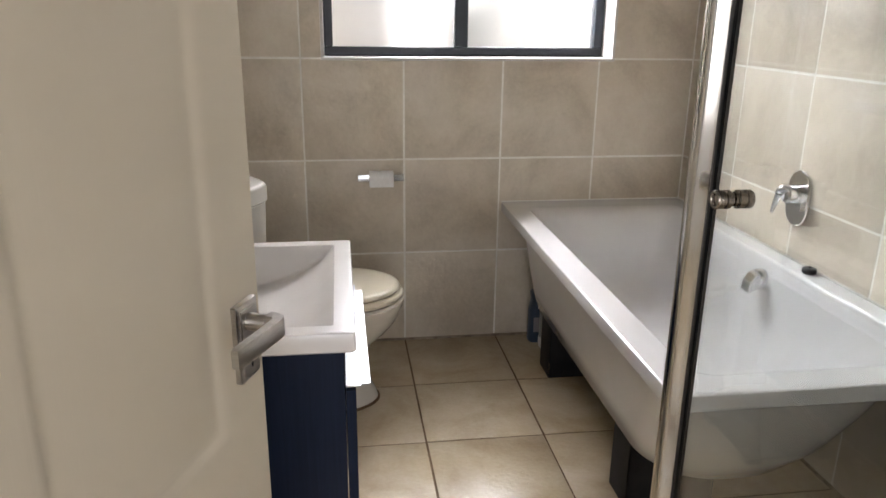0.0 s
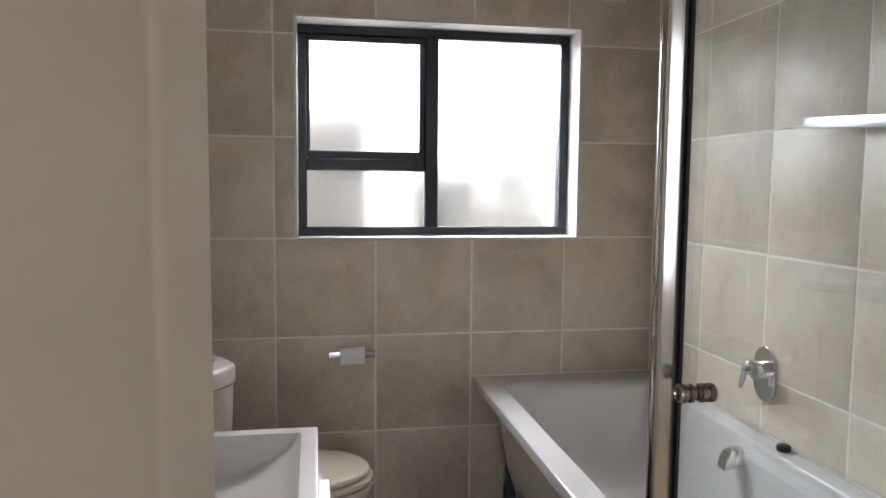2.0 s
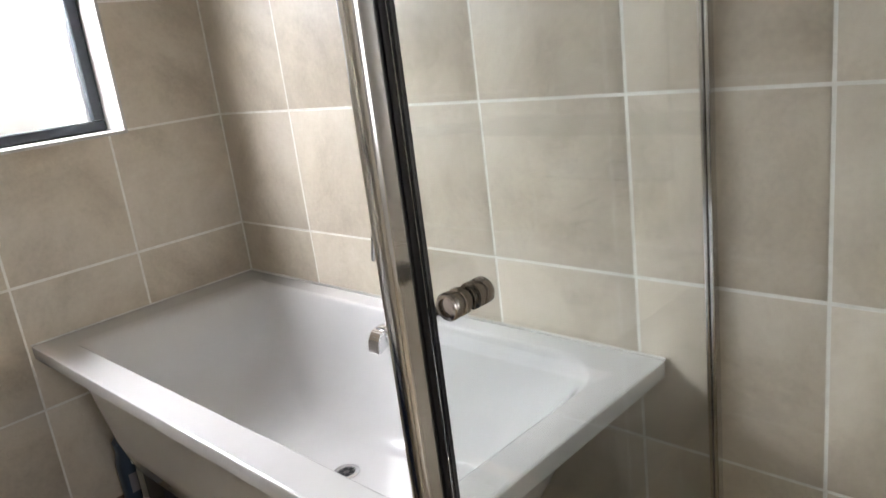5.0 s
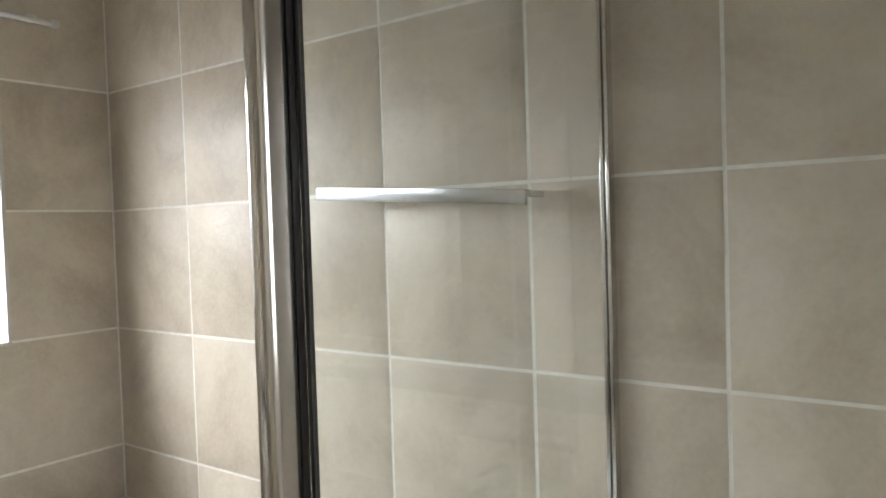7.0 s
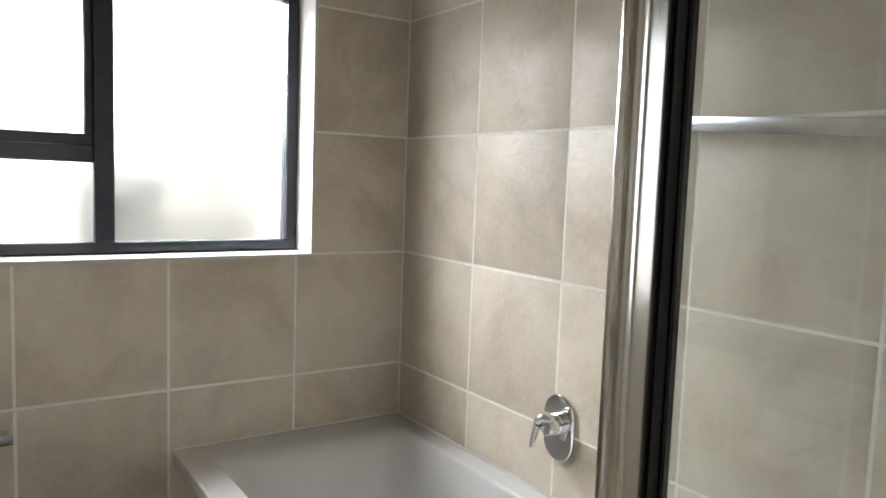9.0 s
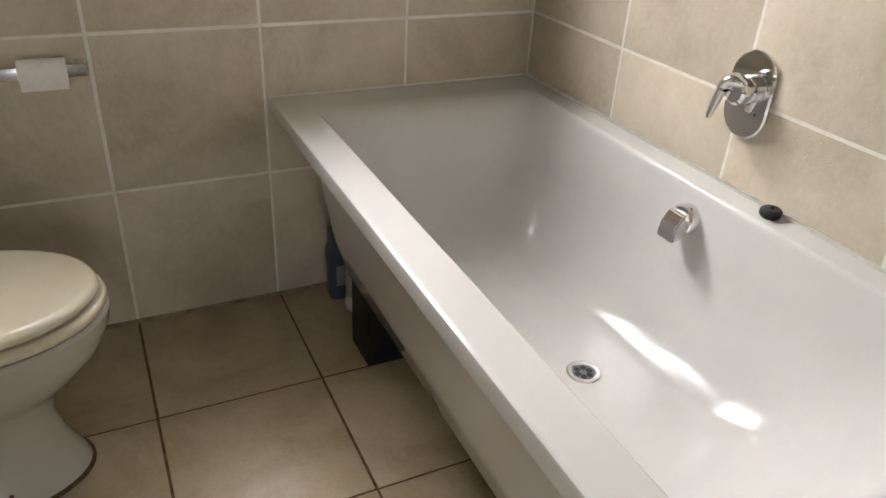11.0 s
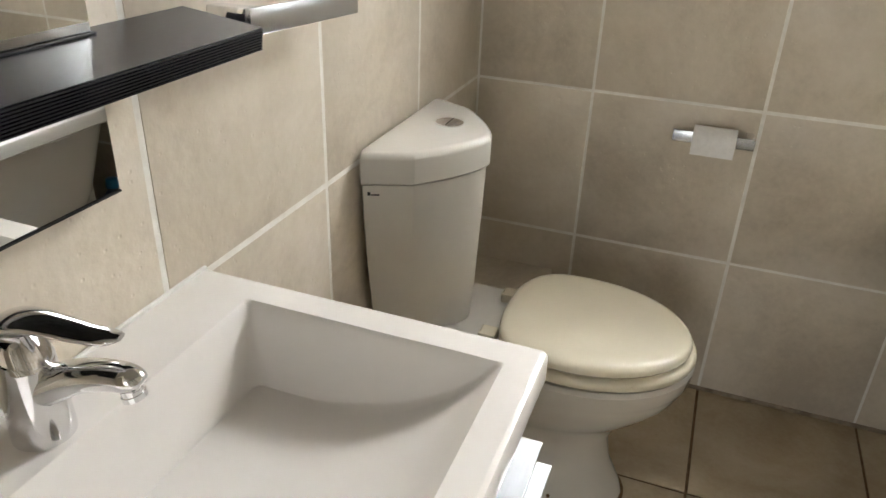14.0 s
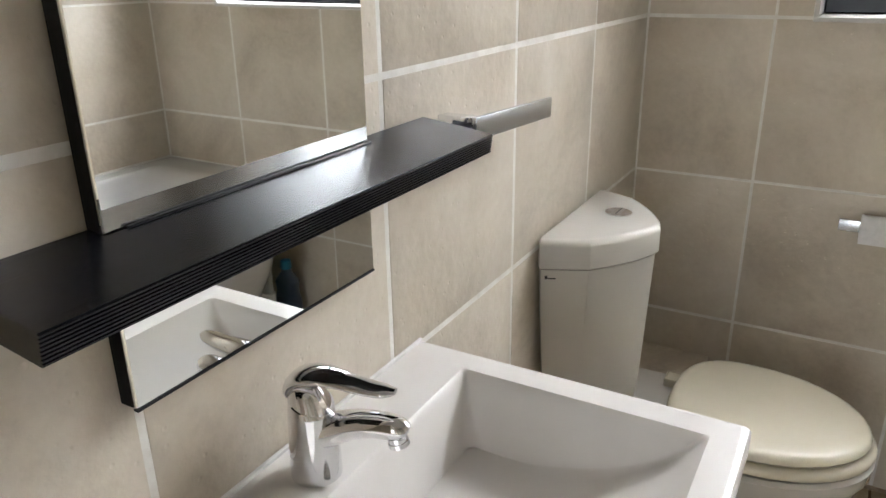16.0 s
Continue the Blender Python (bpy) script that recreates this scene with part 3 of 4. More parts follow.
part("index_dot", turned((-0.010, -0.026, -0.028), (-1, 0, 0), [(0, 0.003), (0.0006, 0.003)], 10), INK, mixer)

spout = thing("bath_spout", at(1.327, 2.262, 0.484), "chrome bath spout on the inner side of the tub", "bath tap")
part("rose", turned((0.018, 0, 0), (-1, 0, 0), [(0, 0.031), (0.020, 0.031), (0.026, 0.027), (0.028, 0.018)]), CHROME, spout)
bm = loft([[(0.0, -0.024, -0.020), (0.0, 0.024, -0.020), (0.0, 0.022, 0.024), (0.0, -0.022, 0.024)],
           [(-0.020, -0.024, -0.030), (-0.020, 0.024, -0.030), (-0.018, 0.022, 0.020), (-0.018, -0.022, 0.020)],
           [(-0.037, -0.023, -0.036), (-0.037, 0.023, -0.036), (-0.034, 0.022, -0.004), (-0.034, -0.022, -0.004)]])
bmesh.ops.bevel(bm, geom=bm.edges[:], offset=0.003, segments=2, affect='EDGES')
part("nozzle", bm, CHROME, spout)

plug = tagged(part("bath_plug", turned((0, 0, 0), (0, 0, 1), [(0, 0.016), (0.004, 0.019), (0.012, 0.0195), (0.016, 0.016), (0.0165, 0.006), (0.0165, 0.004), (0.021, 0.0035)], 20), BLACK_RUBBER), "black rubber plug lying on the bath rim", "plug")
plug.location = (1.388, 2.125, BZ)

# waste pipe and bottle at the far end under the bath
trap = thing("waste_pipe", at(0.86, 2.84, ZF), "grey plastic waste pipe under the bathtub", "pipe")
part("pipe", tube([(0, 0, 0.06), (0, 0, 0.30)], 0.017, 16), GREY_PLASTIC, trap)
part("nut", turned((0, 0, 0.17), (0, 0, 1), [(0, 0.022), (0.003, 0.025), (0.028, 0.025), (0.031, 0.021)], 10), WHITE_PLASTIC, trap)
part("elbow", tube([(0, 0, 0.06), (0.0, 0, 0.03), (0.02, 0.02, 0.018), (0.06, 0.06, 0.018)], 0.018, 16), WHITE_PLASTIC, trap)
bottle = thing("cleaner_bottle", at(0.872, 2.945, ZF), "blue plastic cleaner bottle standing behind the bath", "bottle")
bm = loft([rr(-0.042, 0.042, -0.028, 0.028, 0.0, 0.02, 5), rr(-0.044, 0.044, -0.03, 0.03, 0.006, 0.022, 5), rr(-0.044, 0.044, -0.03, 0.03, 0.13, 0.022, 5),
           rr(-0.036, 0.036, -0.026, 0.026, 0.17, 0.02, 5), rr(-0.040, 0.040, -0.028, 0.028, 0.2, 0.022, 5), rr(-0.016, 0.016, -0.016, 0.016, 0.235, 0.0155, 5), rr(-0.015, 0.015, -0.015, 0.015, 0.245, 0.0145, 5)])
part("bottle_body", bm, BLUE_PLASTIC, bottle)
part("cap", turned((0, 0, 0.245), (0, 0, 1), [(0, 0.018), (0.003, 0.019), (0.026, 0.017), (0.028, 0.014)], 20), BLUE_CAP, bottle)
part("bottle_label", box(-0.030, 0.030, -0.0308, -0.0302, 0.045, 0.105), PINK_LABEL, bottle, "pale printed label")

bm = box(XR - 0.008, XR, BY0, YB, BZ - 0.002, BZ + 0.006, 0.003)
box(BX0, XR - 0.005, YB - 0.005, YB, BZ - 0.002, BZ + 0.004, 0.002, bm=bm)
structure("trim", bm, SEALANT, "white sealant bead between bath and tiles", "sealant")

# ---- right wall towel rail ----
trail = thing("towel_rail", pose(XR, 1.806, 1.405, 3.5, 0, 0), "polished flat-bar towel rail on the tiles above the bath", "towel rail")
part("bar", box(-0.060, -0.053, -0.262, 0.262, -0.014, 0.014, 0.0012), ALU, trail)
for y in (-0.262, 0.235):
    part("bracket", box(-0.054, 0.0, y - 0.004, y + 0.012, 0.0, 0.013, 0.001), CHROME, trail)

# ---- toilet paper holder ----
tp = thing("paper_holder", at(0.265, YB, 0.657), "chrome flat-bar toilet paper holder on the tiles", "paper holder")
part("bar", box(-0.081, 0.081, -0.054, -0.047, -0.012, 0.012, 0.001), ALU, tp)
part("bracket", box(0.062, 0.078, -0.046, 0.0, -0.010, 0.010, 0.001), CHROME, tp)
roll = thing("toilet_roll", at(0.2665, YB - 0.050, 0.6555), "white toilet roll on the chrome holder", "toilet roll")
part("paper", turned((-0.043, 0, 0), (1, 0, 0), [(0, 0.012), (0.0003, 0.0265), (0.001, 0.0275), (0.085, 0.0275), (0.0857, 0.0265), (0.086, 0.012), (0.0, 0.0119)], 32), PAPER, roll)
part("loose_sheet", box(-0.042, 0.042, -0.0283, -0.0276, -0.027, 0.0), PAPER, roll)


# ---- toilet ----
TY = 2.570
toilet = thing("toilet", at(0, TY, ZF), "white ceramic close-coupled toilet with a closed cream lid", "toilet")


def egg(x0, x1, hw, z, n=40, blunt=0.40):
    """An egg-shaped outline, blunt towards the wall."""
    xm = x0 + (x1 - x0) * blunt
    out = []
    for i in range(n):
        a = 2 * math.pi * i / n
        c, s = math.cos(a), math.sin(a)
        if c >= 0:
            out.append((xm + (x1 - xm) * c, hw * s, z - ZF))
        else:
            out.append((xm + (xm - x0) * math.copysign(abs(c) ** 0.62, c), hw * math.copysign(abs(s) ** 0.85, s), z - ZF))
    return out


bm = loft([egg(-0.10, 0.222, 0.112, ZF), egg(-0.10, 0.226, 0.115, 0.01), egg(-0.10, 0.218, 0.108, 0.035), egg(-0.09, 0.192, 0.088, 0.09), egg(-0.09, 0.182, 0.083, 0.15),
           egg(-0.09, 0.198, 0.094, 0.188), egg(-0.085, 0.222, 0.110, 0.214), egg(-0.08, 0.252, 0.128, 0.240), egg(-0.07, 0.288, 0.150, 0.283), egg(-0.06, 0.299, 0.159, 0.307),
           egg(-0.06, 0.302, 0.161, 0.317), egg(-0.06, 0.308, 0.166, 0.327), egg(-0.06, 0.311, 0.168, 0.352), egg(-0.055, 0.305, 0.161, 0.359), egg(0.0, 0.25, 0.12, 0.359)])
part("pan", bm, CERAMIC, toilet)
bm = loft([rr(-0.255, 0.02, -0.075, 0.075, 0.0, 0.03, 5), rr(-0.255, 0.02, -0.075, 0.075, 0.20, 0.03, 5), rr(-0.255, 0.02, -0.105, 0.105, 0.30, 0.03, 5),
           rr(-0.255, 0.02, -0.115, 0.115, 0.350, 0.03, 5), rr(-0.25, 0.015, -0.11, 0.11, 0.358, 0.03, 5)])
part("cistern_shelf", bm, CERAMIC, toilet)
part("seat", loft([egg(-0.040, 0.303, 0.158, 0.3625), egg(-0.044, 0.309, 0.163, 0.3655), egg(-0.045, 0.311, 0.165, 0.3715), egg(-0.044, 0.309, 0.163, 0.3775), egg(-0.040, 0.303, 0.159, 0.3815), egg(-0.034, 0.294, 0.153, 0.3835)]), SEAT, toilet, "cream toilet seat ring")
part("lid", loft([egg(-0.040, 0.291, 0.152, 0.3855), egg(-0.044, 0.297, 0.157, 0.3880), egg(-0.046, 0.300, 0.160, 0.3925), egg(-0.045, 0.298, 0.159, 0.3985), egg(-0.043, 0.295, 0.156, 0.4025), egg(-0.039, 0.289, 0.151, 0.4055),
                  egg(-0.032, 0.279, 0.143, 0.4074), egg(-0.015, 0.255, 0.124, 0.4088), egg(0.08, 0.16, 0.05, 0.4094)]), SEAT, toilet, "closed glossy cream lid")
for y in (-0.075, 0.075):
    part("hinge", box(-0.075, -0.042, y - 0.017, y + 0.017, 0.359 - ZF, 0.381 - ZF, 0.004), SEAT, toilet)
part("silicone", loft([egg(-0.10, 0.232, 0.121, ZF), egg(-0.10, 0.232, 0.121, ZF + 0.005), egg(-0.10, 0.222, 0.111, ZF + 0.007)]), DARK_GROUT, toilet, "dirty brown seal round the foot")
part("screw_cap", turned((0.095, -0.1035, 0.045), (0, -1, 0.2), [(0, 0.004), (0.003, 0.0035)], 10), DARK_GROUT, toilet)
CYC = -0.024


def cist(z, hw, xs, xb, n=14):
    """Cistern outline: straight back, sides drawn in towards the bowed front."""
    hf = hw - 0.034
    pts = [(-0.257, CYC + hw - 0.005), (-0.257, CYC - hw + 0.005), (-0.253, CYC - hw), (xs, CYC - hf)]
    for i in range(1, n):
        u = -1 + 2 * i / n
        pts.append((xs + (xb - xs) * (1 - abs(u) ** 1.5), CYC + hf * u))
    pts += [(xs, CYC + hf), (-0.253, CYC + hw)]
    return [(x, y, z - ZF) for x, y in pts]


bm = loft([cist(z, hw, -0.178 - d, -0.098 - d) for z, hw, d in ((0.358, 0.118, 0.020), (0.372, 0.126, 0.015), (0.43, 0.138, 0.010), (0.53, 0.155, 0.006), (0.60, 0.163, 0.003), (0.679, 0.168, 0.0))])
part("cistern", bm, CERAMIC, toilet, sharp=18)
edge = [(0.680, 0.006), (0.6825, 0.002), (0.6855, 0.0)] + [(0.7245 + 0.012 * math.sin(radians(15 * k)), 0.012 * (1 - math.cos(radians(15 * k)))) for k in range(7)]
part("cistern_lid", loft([cist(z, 0.175 - d, -0.174 - d, -0.092 - d) for z, d in edge]), CERAMIC, toilet, sharp=18)
bm = turned((-0.180, 0.007, 0.7362 - ZF), (0, 0, 1), [(0, 0.025), (0.002, 0.025), (0.0035, 0.022), (0.0035, 0.001)])
btn = part("flush_button", bm, CHROME, toilet, "round chrome dual flush button")
part("button_gap", box(-0.181, -0.179, -0.013, 0.027, 0.7394 - ZF, 0.7398 - ZF), BLACK_RUBBER, btn)
# maker's mark as plain strokes
bm = prism([(-0.246, CYC - 0.1655), (-0.242, CYC - 0.1635), (-0.242, CYC - 0.155), (-0.246, CYC - 0.157)], 'z', 0.662 - ZF, 0.668 - ZF)
merge(bm, prism([(-0.241, CYC - 0.1630), (-0.229, CYC - 0.1575), (-0.229, CYC - 0.149), (-0.241, CYC - 0.1545)], 'z', 0.662 - ZF, 0.6640 - ZF))
part("mark", bm, INK, toilet, "small dark print")

ledge = tagged(part("pipe_boxing", box(XL, -0.045, 2.80, YB, ZF, 0.255, 0.002), WALL_TILE), "low tiled boxing behind the toilet", "ledge", "", "structure")


# ---- vanity ----
VX1, VY0, VY1 = 0.143, 1.478, 1.997
vanity = thing("vanity_cabinet", at(XL, (VY0 + VY1) / 2, ZF), "navy black vanity cabinet with an aluminium drawer pull", "cabinet")
vx, vy = -XL, -(VY0 + VY1) / 2


def vbox(x0, x1, y0, y1, z0, z1, bevel=0.001, bm=None):
    return box(x0 + vx, x1 + vx, y0 + vy, y1 + vy, z0 - ZF, z1 - ZF, bevel, 1, bm)


VB = 0.350
part("body", vbox(XL + 0.002, 0.122, VY0 + 0.030, VY1 - 0.030, VB, 0.560), NAVY_BOARD, vanity)
part("side_panel", vbox(XL + 0.002, 0.1225, VY0 + 0.012, VY0 + 0.0295, VB, 0.683), NAVY_BOARD, vanity)
part("side_panel", vbox(XL + 0.002, 0.1225, VY1 - 0.0295, VY1 - 0.012, VB, 0.683), NAVY_BOARD, vanity)
part("front_rail", vbox(0.108, 0.122, VY0 + 0.030, VY1 - 0.030, 0.5605, 0.683), NAVY_BOARD, vanity)
part("drawer", vbox(0.124, 0.141, VY0 + 0.012, VY1 - 0.010, VB - 0.003, 0.610), NAVY_BOARD, vanity)
part("pull_plate", vbox(0.124, 0.150, VY0 + 0.020, VY1 - 0.014, 0.6125, 0.6150, 0.0006), PULL_METAL, vanity, "satin aluminium pull plate")
part("pull_lip", vbox(0.1502, 0.166, VY0 + 0.032, VY1 - 0.040, 0.6085, 0.6122, 0.0006), PULL_METAL, vanity, "folded aluminium pull lip")

# glass scale on the floor beside the vanity
scales = thing("bathroom_scale", at(-0.05, 2.178, ZF), "clear glass bathroom scale with black corners on the floor", "scale")
part("plate", box(-0.137, 0.137, -0.135, 0.135, 0.018, 0.024, 0.001, 1), SHOWER_GLASS, scales, "clear glass plate", False)
for x in (-0.112, 0.112):
    for y in (-0.109, 0.109):
        foot = part("foot", box(x - 0.023, x + 0.023, y - 0.023, y + 0.023, 0.0, 0.0175, 0.002), BLACK_RUBBER, scales, "black square foot")
        part("foot_rim", box(x - 0.0235, x + 0.0235, y - 0.0235, y + 0.0235, 0.0242, 0.0250, 0.0003, 1), CHROME, foot, "thin chrome corner plate")
        part("foot_pad", box(x - 0.0225, x + 0.0225, y - 0.0225, y + 0.0225, 0.0252, 0.0258), BLACK_RUBBER, foot)

basin = thing("basin", at(XL, (VY0 + VY1) / 2, 0.684), "white rectangular basin top on the vanity", "basin")


def vring(x0, x1, y0, y1, z, r):
    return [(x + vx, y + vy, zz - 0.684) for x, y, zz in rr(x0, x1, y0, y1, z, r, 7)]


VZ = 0.720
rings = [vring(-0.15, 0.0, VY0 + 0.10, VY1 - 0.10, 0.605, 0.02), vring(-0.19, 0.09, VY0 + 0.040, VY1 - 0.040, 0.6835, 0.01),
         vring(XL + 0.001, VX1 - 0.004, VY0 + 0.004, VY1 - 0.004, 0.6842, 0.004), vring(XL + 0.001, VX1, VY0, VY1, 0.688, 0.006), vring(XL + 0.001, VX1, VY0, VY1, VZ - 0.005, 0.006),
         vring(XL + 0.001, VX1 - 0.002, VY0 + 0.002, VY1 - 0.002, VZ - 0.001, 0.006), vring(XL + 0.001, VX1 - 0.006, VY0 + 0.006, VY1 - 0.006, VZ, 0.006), vring(XL + 0.001, VX1 - 0.008, VY0 + 0.008, VY1 - 0.008, VZ, 0.006),
         vring(-0.184, 0.109, VY0 + 0.032, VY1 - 0.036, VZ, 0.006), vring(-0.182, 0.107, VY0 + 0.034, VY1 - 0.038, VZ, 0.006), vring(-0.179, 0.104, VY0 + 0.037, VY1 - 0.041, VZ - 0.003, 0.006)]
for d, x1, r in ((0.012, 0.096, 0.006), (0.025, 0.085, 0.007), (0.04, 0.068, 0.008), (0.055, 0.046, 0.010), (0.068, 0.022, 0.013), (0.078, -0.002, 0.017), (0.086, -0.028, 0.02), (0.091, -0.05, 0.02), (0.0935, -0.075, 0.015), (0.0945, -0.10, 0.008)):
    e = 0.037 + 0.36 * d
    d *= 0.84
    rings.append(vring(-0.179 + 0.32 * d, x1, VY0 + e, VY1 - e - 0.004, VZ - d, r))
part("bowl", loft(rings), MARBLE, basin)
bm = turned((-0.085 + vx, 1.697 + vy, 0.6420 - 0.684), (0, 0, 1), [(0, 0.030), (0.004, 0.031), (0.006, 0.028), (0.006, 0.022), (0.0118, 0.022), (0.012, 0.032), (0.016, 0.0325), (0.019, 0.028), (0.021, 0.016), (0.0215, 0.002)])
dome = part("waste", bm, SATIN_CHROME, basin, "domed chrome click waste")
part("waste_seal", turned((-0.085 + vx, 1.697 + vy, 0.6420 - 0.684), (0, 0, 1), [(0.0062, 0.0225), (0.0062, 0.0318), (0.0117, 0.0318), (0.0117, 0.0225)]), BLACK_RUBBER, dome, "black rubber seal")

tap = thing("basin_tap", pose(-0.213, 1.719, VZ, 0, 0, 12.5), "chrome single-lever basin mixer tap", "tap")


def tilted(levels_, n=56):
    """Rings up the tap's axis: height, forward lean of the centre, radius, forward tilt in degrees."""
    out = []
    for h, lean, r, tilt in levels_:
        a = radians(tilt)
        out.append([(lean + r * math.cos(q) * math.cos(a), r * math.sin(q), h - r * math.cos(q) * math.sin(a)) for q in (2 * math.pi * i / n for i in range(n))])
    return loft(out)


part("tap_body", tilted([(0, 0, 0.0238, 0), (0.001, 0, 0.0247, 0), (0.004, 0, 0.0248, 0), (0.020, 0, 0.0243, 0), (0.045, 0, 0.0236, 4), (0.060, 0, 0.0230, 10), (0.072, 0.0002, 0.0225, 16), (0.0790, 0.0005, 0.0222, 20), (0.0800, 0.0008, 0.0212, 20)]), CHROME, tap)
part("tap_neck", tilted([(0.0797, 0.001, 0.0206, 20), (0.0808, 0.001, 0.0219, 20), (0.086, 0.0008, 0.0212, 22), (0.0915, 0.0008, 0.0190, 22), (0.0965, 0.001, 0.0150, 20), (0.100, 0.0015, 0.0090, 12)]), CHROME, tap)
bm = tube([(0.0, 0, 0.044), (0.020, 0, 0.0530), (0.042, 0, 0.0625), (0.066, 0, 0.0670), (0.083, 0, 0.0668), (0.092, 0, 0.0650), (0.0955, 0, 0.0638)], [0.0195, 0.0180, 0.0152, 0.0138, 0.0128, 0.0105, 0.0070], 40, 0.88)
part("tap_spout", bm, CHROME, tap)
part("aerator", turned((0.0845, 0, 0.0590), (0.25, 0, -1), [(0, 0.0092), (0.005, 0.0092), (0.0055, 0.0100), (0.010, 0.0100), (0.0105, 0.0085)], 32), CHROME, tap)
bm = strap([(-0.0185, 0.0870), (-0.0180, 0.0940), (-0.0125, 0.1020), (-0.0010, 0.1080), (0.016, 0.1100), (0.036, 0.1080), (0.056, 0.1048), (0.074, 0.1036), (0.0850, 0.1046)],
           [0.0110, 0.0150, 0.0170, 0.0172, 0.0158, 0.0138, 0.0122, 0.0102, 0.0055], [0.0040, 0.0062, 0.0076, 0.0080, 0.0072, 0.0060, 0.0053, 0.0044, 0.0020])
part("tap_lever", bm, CHROME, tap)

structure("trim", box(XL, XL + 0.005, VY0, VY1, VZ - 0.002, VZ + 0.004, 0.002), SEALANT, "white sealant bead between basin and tiles", "sealant", True)

# ---- mirror and shelf ----
mirror = thing("wall_mirror", pose(XL, 1.722, 0.868, 0, 0.25, 0), "frameless mirror on a black backing board", "mirror")
MT = 0.72
part("backing", box(0.0, 0.014, -0.155, 0.156, 0.0, MT, 0.001), BLACK_BOX, mirror, "black backing board")
part("mirror_glass", box(0.0145, 0.0185, -0.155, 0.156, 0.0, MT, 0.0012, 1), MIRROR, mirror, "", False)
part("mirror_edge", box(0.0142, 0.0192, -0.155, 0.156, -0.0022, -0.0003), BLACK_RUBBER, mirror, "thin dark lower edge")
shelf = thing("shelf", pose(XL, 1.739, 0.9885, 0, 7.6, 0), "black wood-grain shelf fixed across the mirror", "shelf")
outline = [(0.0190, 0.022), (0.0190, 0.0), (0.0935, 0.0)]
for k in range(8):
    z = 0.0004 + 0.00265 * k
    outline += [(0.0945, z + 0.0003), (0.0945, z + 0.0016), (0.0933, z + 0.0019), (0.0933, z + 0.0025)]
outline += [(0.0935, 0.022)]
part("board", prism(outline, 'y', -0.272, 0.272), DARK_WOOD, shelf)
part("edge_strip", box(0.0175, 0.0205, -0.155, 0.140, 0.0222, 0.0240, 0.0005, 1), BLACK_RUBBER, shelf, "thin black strip against the mirror")
part("board_end", box(0.002, 0.0188, -0.272, -0.173, 0.0, 0.0218), DARK_WOOD, shelf)
part("board_end", box(0.002, 0.0188, 0.140, 0.272, 0.0, 0.0218), DARK_WOOD, shelf)

hand = thing("hand_towel_rail", pose(XL, 2.172, 0.985, -2.9, 0, 0), "polished flat-bar hand towel rail on the tiles", "towel rail")
part("bar", box(0.048, 0.055, -0.121, 0.121, -0.0135, 0.0145, 0.001), ALU, hand)
part("bracket", box(0.001, 0.0478, -0.121, -0.113, -0.0130, 0.0140, 0.0008), CHROME, hand)
part("top_plate", box(0.001, 0.0478, -0.1128, -0.095, 0.0090, 0.0138, 0.0008), CHROME, hand)

# ---- entrance door ----
door = thing("door_1", pose(-0.235, 0.455, ZF, 0, 0, 69.4), "cream painted panel door standing open", "door", "", "structure")
DW, DH = 0.759, 2.03
part("leaf", box(0.002, DW - 0.002, 0.010, 0.030, 0.006, DH - 0.002), DOOR_PAINT, door)


def dbox(x0, x1, z0, z1, name):
    bm = box(x0, x1, 0.0, 0.0105, z0, z1)
    box(x0, x1, 0.0295, 0.040, z0, z1, bm=bm)
    part(name, bm, DOOR_PAINT, door)


ST, MS0, MS1 = 0.080, 0.332, 0.427
RAILS = ((0.004, 0.22), (0.66, 0.775), (1.46, 1.56), (1.91, DH))
dbox(0, ST, 0.004, DH, "stile")
dbox(DW - ST, DW, 0.004, DH, "stile")
for z0, z1 in RAILS:
    dbox(ST, DW - ST, z0, z1, "rail")
for (a, z0), (z1, b) in zip(RAILS, RAILS[1:]):
    dbox(MS0, MS1, z0, z1, "stile")
    for x0, x1 in ((ST, MS0), (MS1, DW - ST)):
        for s in (0, 1):
            y0_, g = (-0.0002, 1) if s == 0 else (0.0402, -1)
            bm = loft([[(x0 + d, y, z0 + d), (x1 - d, y, z0 + d), (x1 - d, y, z1 - d), (x0 + d, y, z1 - d)] for d, y in ((-0.006, y0_), (0.001, y0_ + g * 0.0003), (0.006, y0_ + g * 0.0016), (0.011, y0_ + g * 0.0042), (0.016, y0_ + g * 0.0052), (0.022, y0_ + g * 0.0050), (0.034, y0_ + g * 0.0036), (0.050, y0_ + g * 0.0028))], False, True)
            part("panel", bm, DOOR_PAINT, door)
HX, HZ = DW - 0.040, 0.897
hz = HZ - ZF
lever_set = part("lever_rose", box(HX - 0.022, HX + 0.022, -0.008, 0.0, hz - 0.022, hz + 0.022, 0.0016), STEEL, door, "square brushed steel rose")
part("rose_face", box(HX - 0.016, HX + 0.016, -0.0095, -0.0075, hz - 0.016, hz + 0.016, 0.0008), STEEL, lever_set)
part("lever_neck", tube([(HX, -0.009, hz), (HX, -0.022, hz), (HX, -0.036, hz)], [0.0100, 0.0090, 0.0090], 28), STEEL, lever_set)
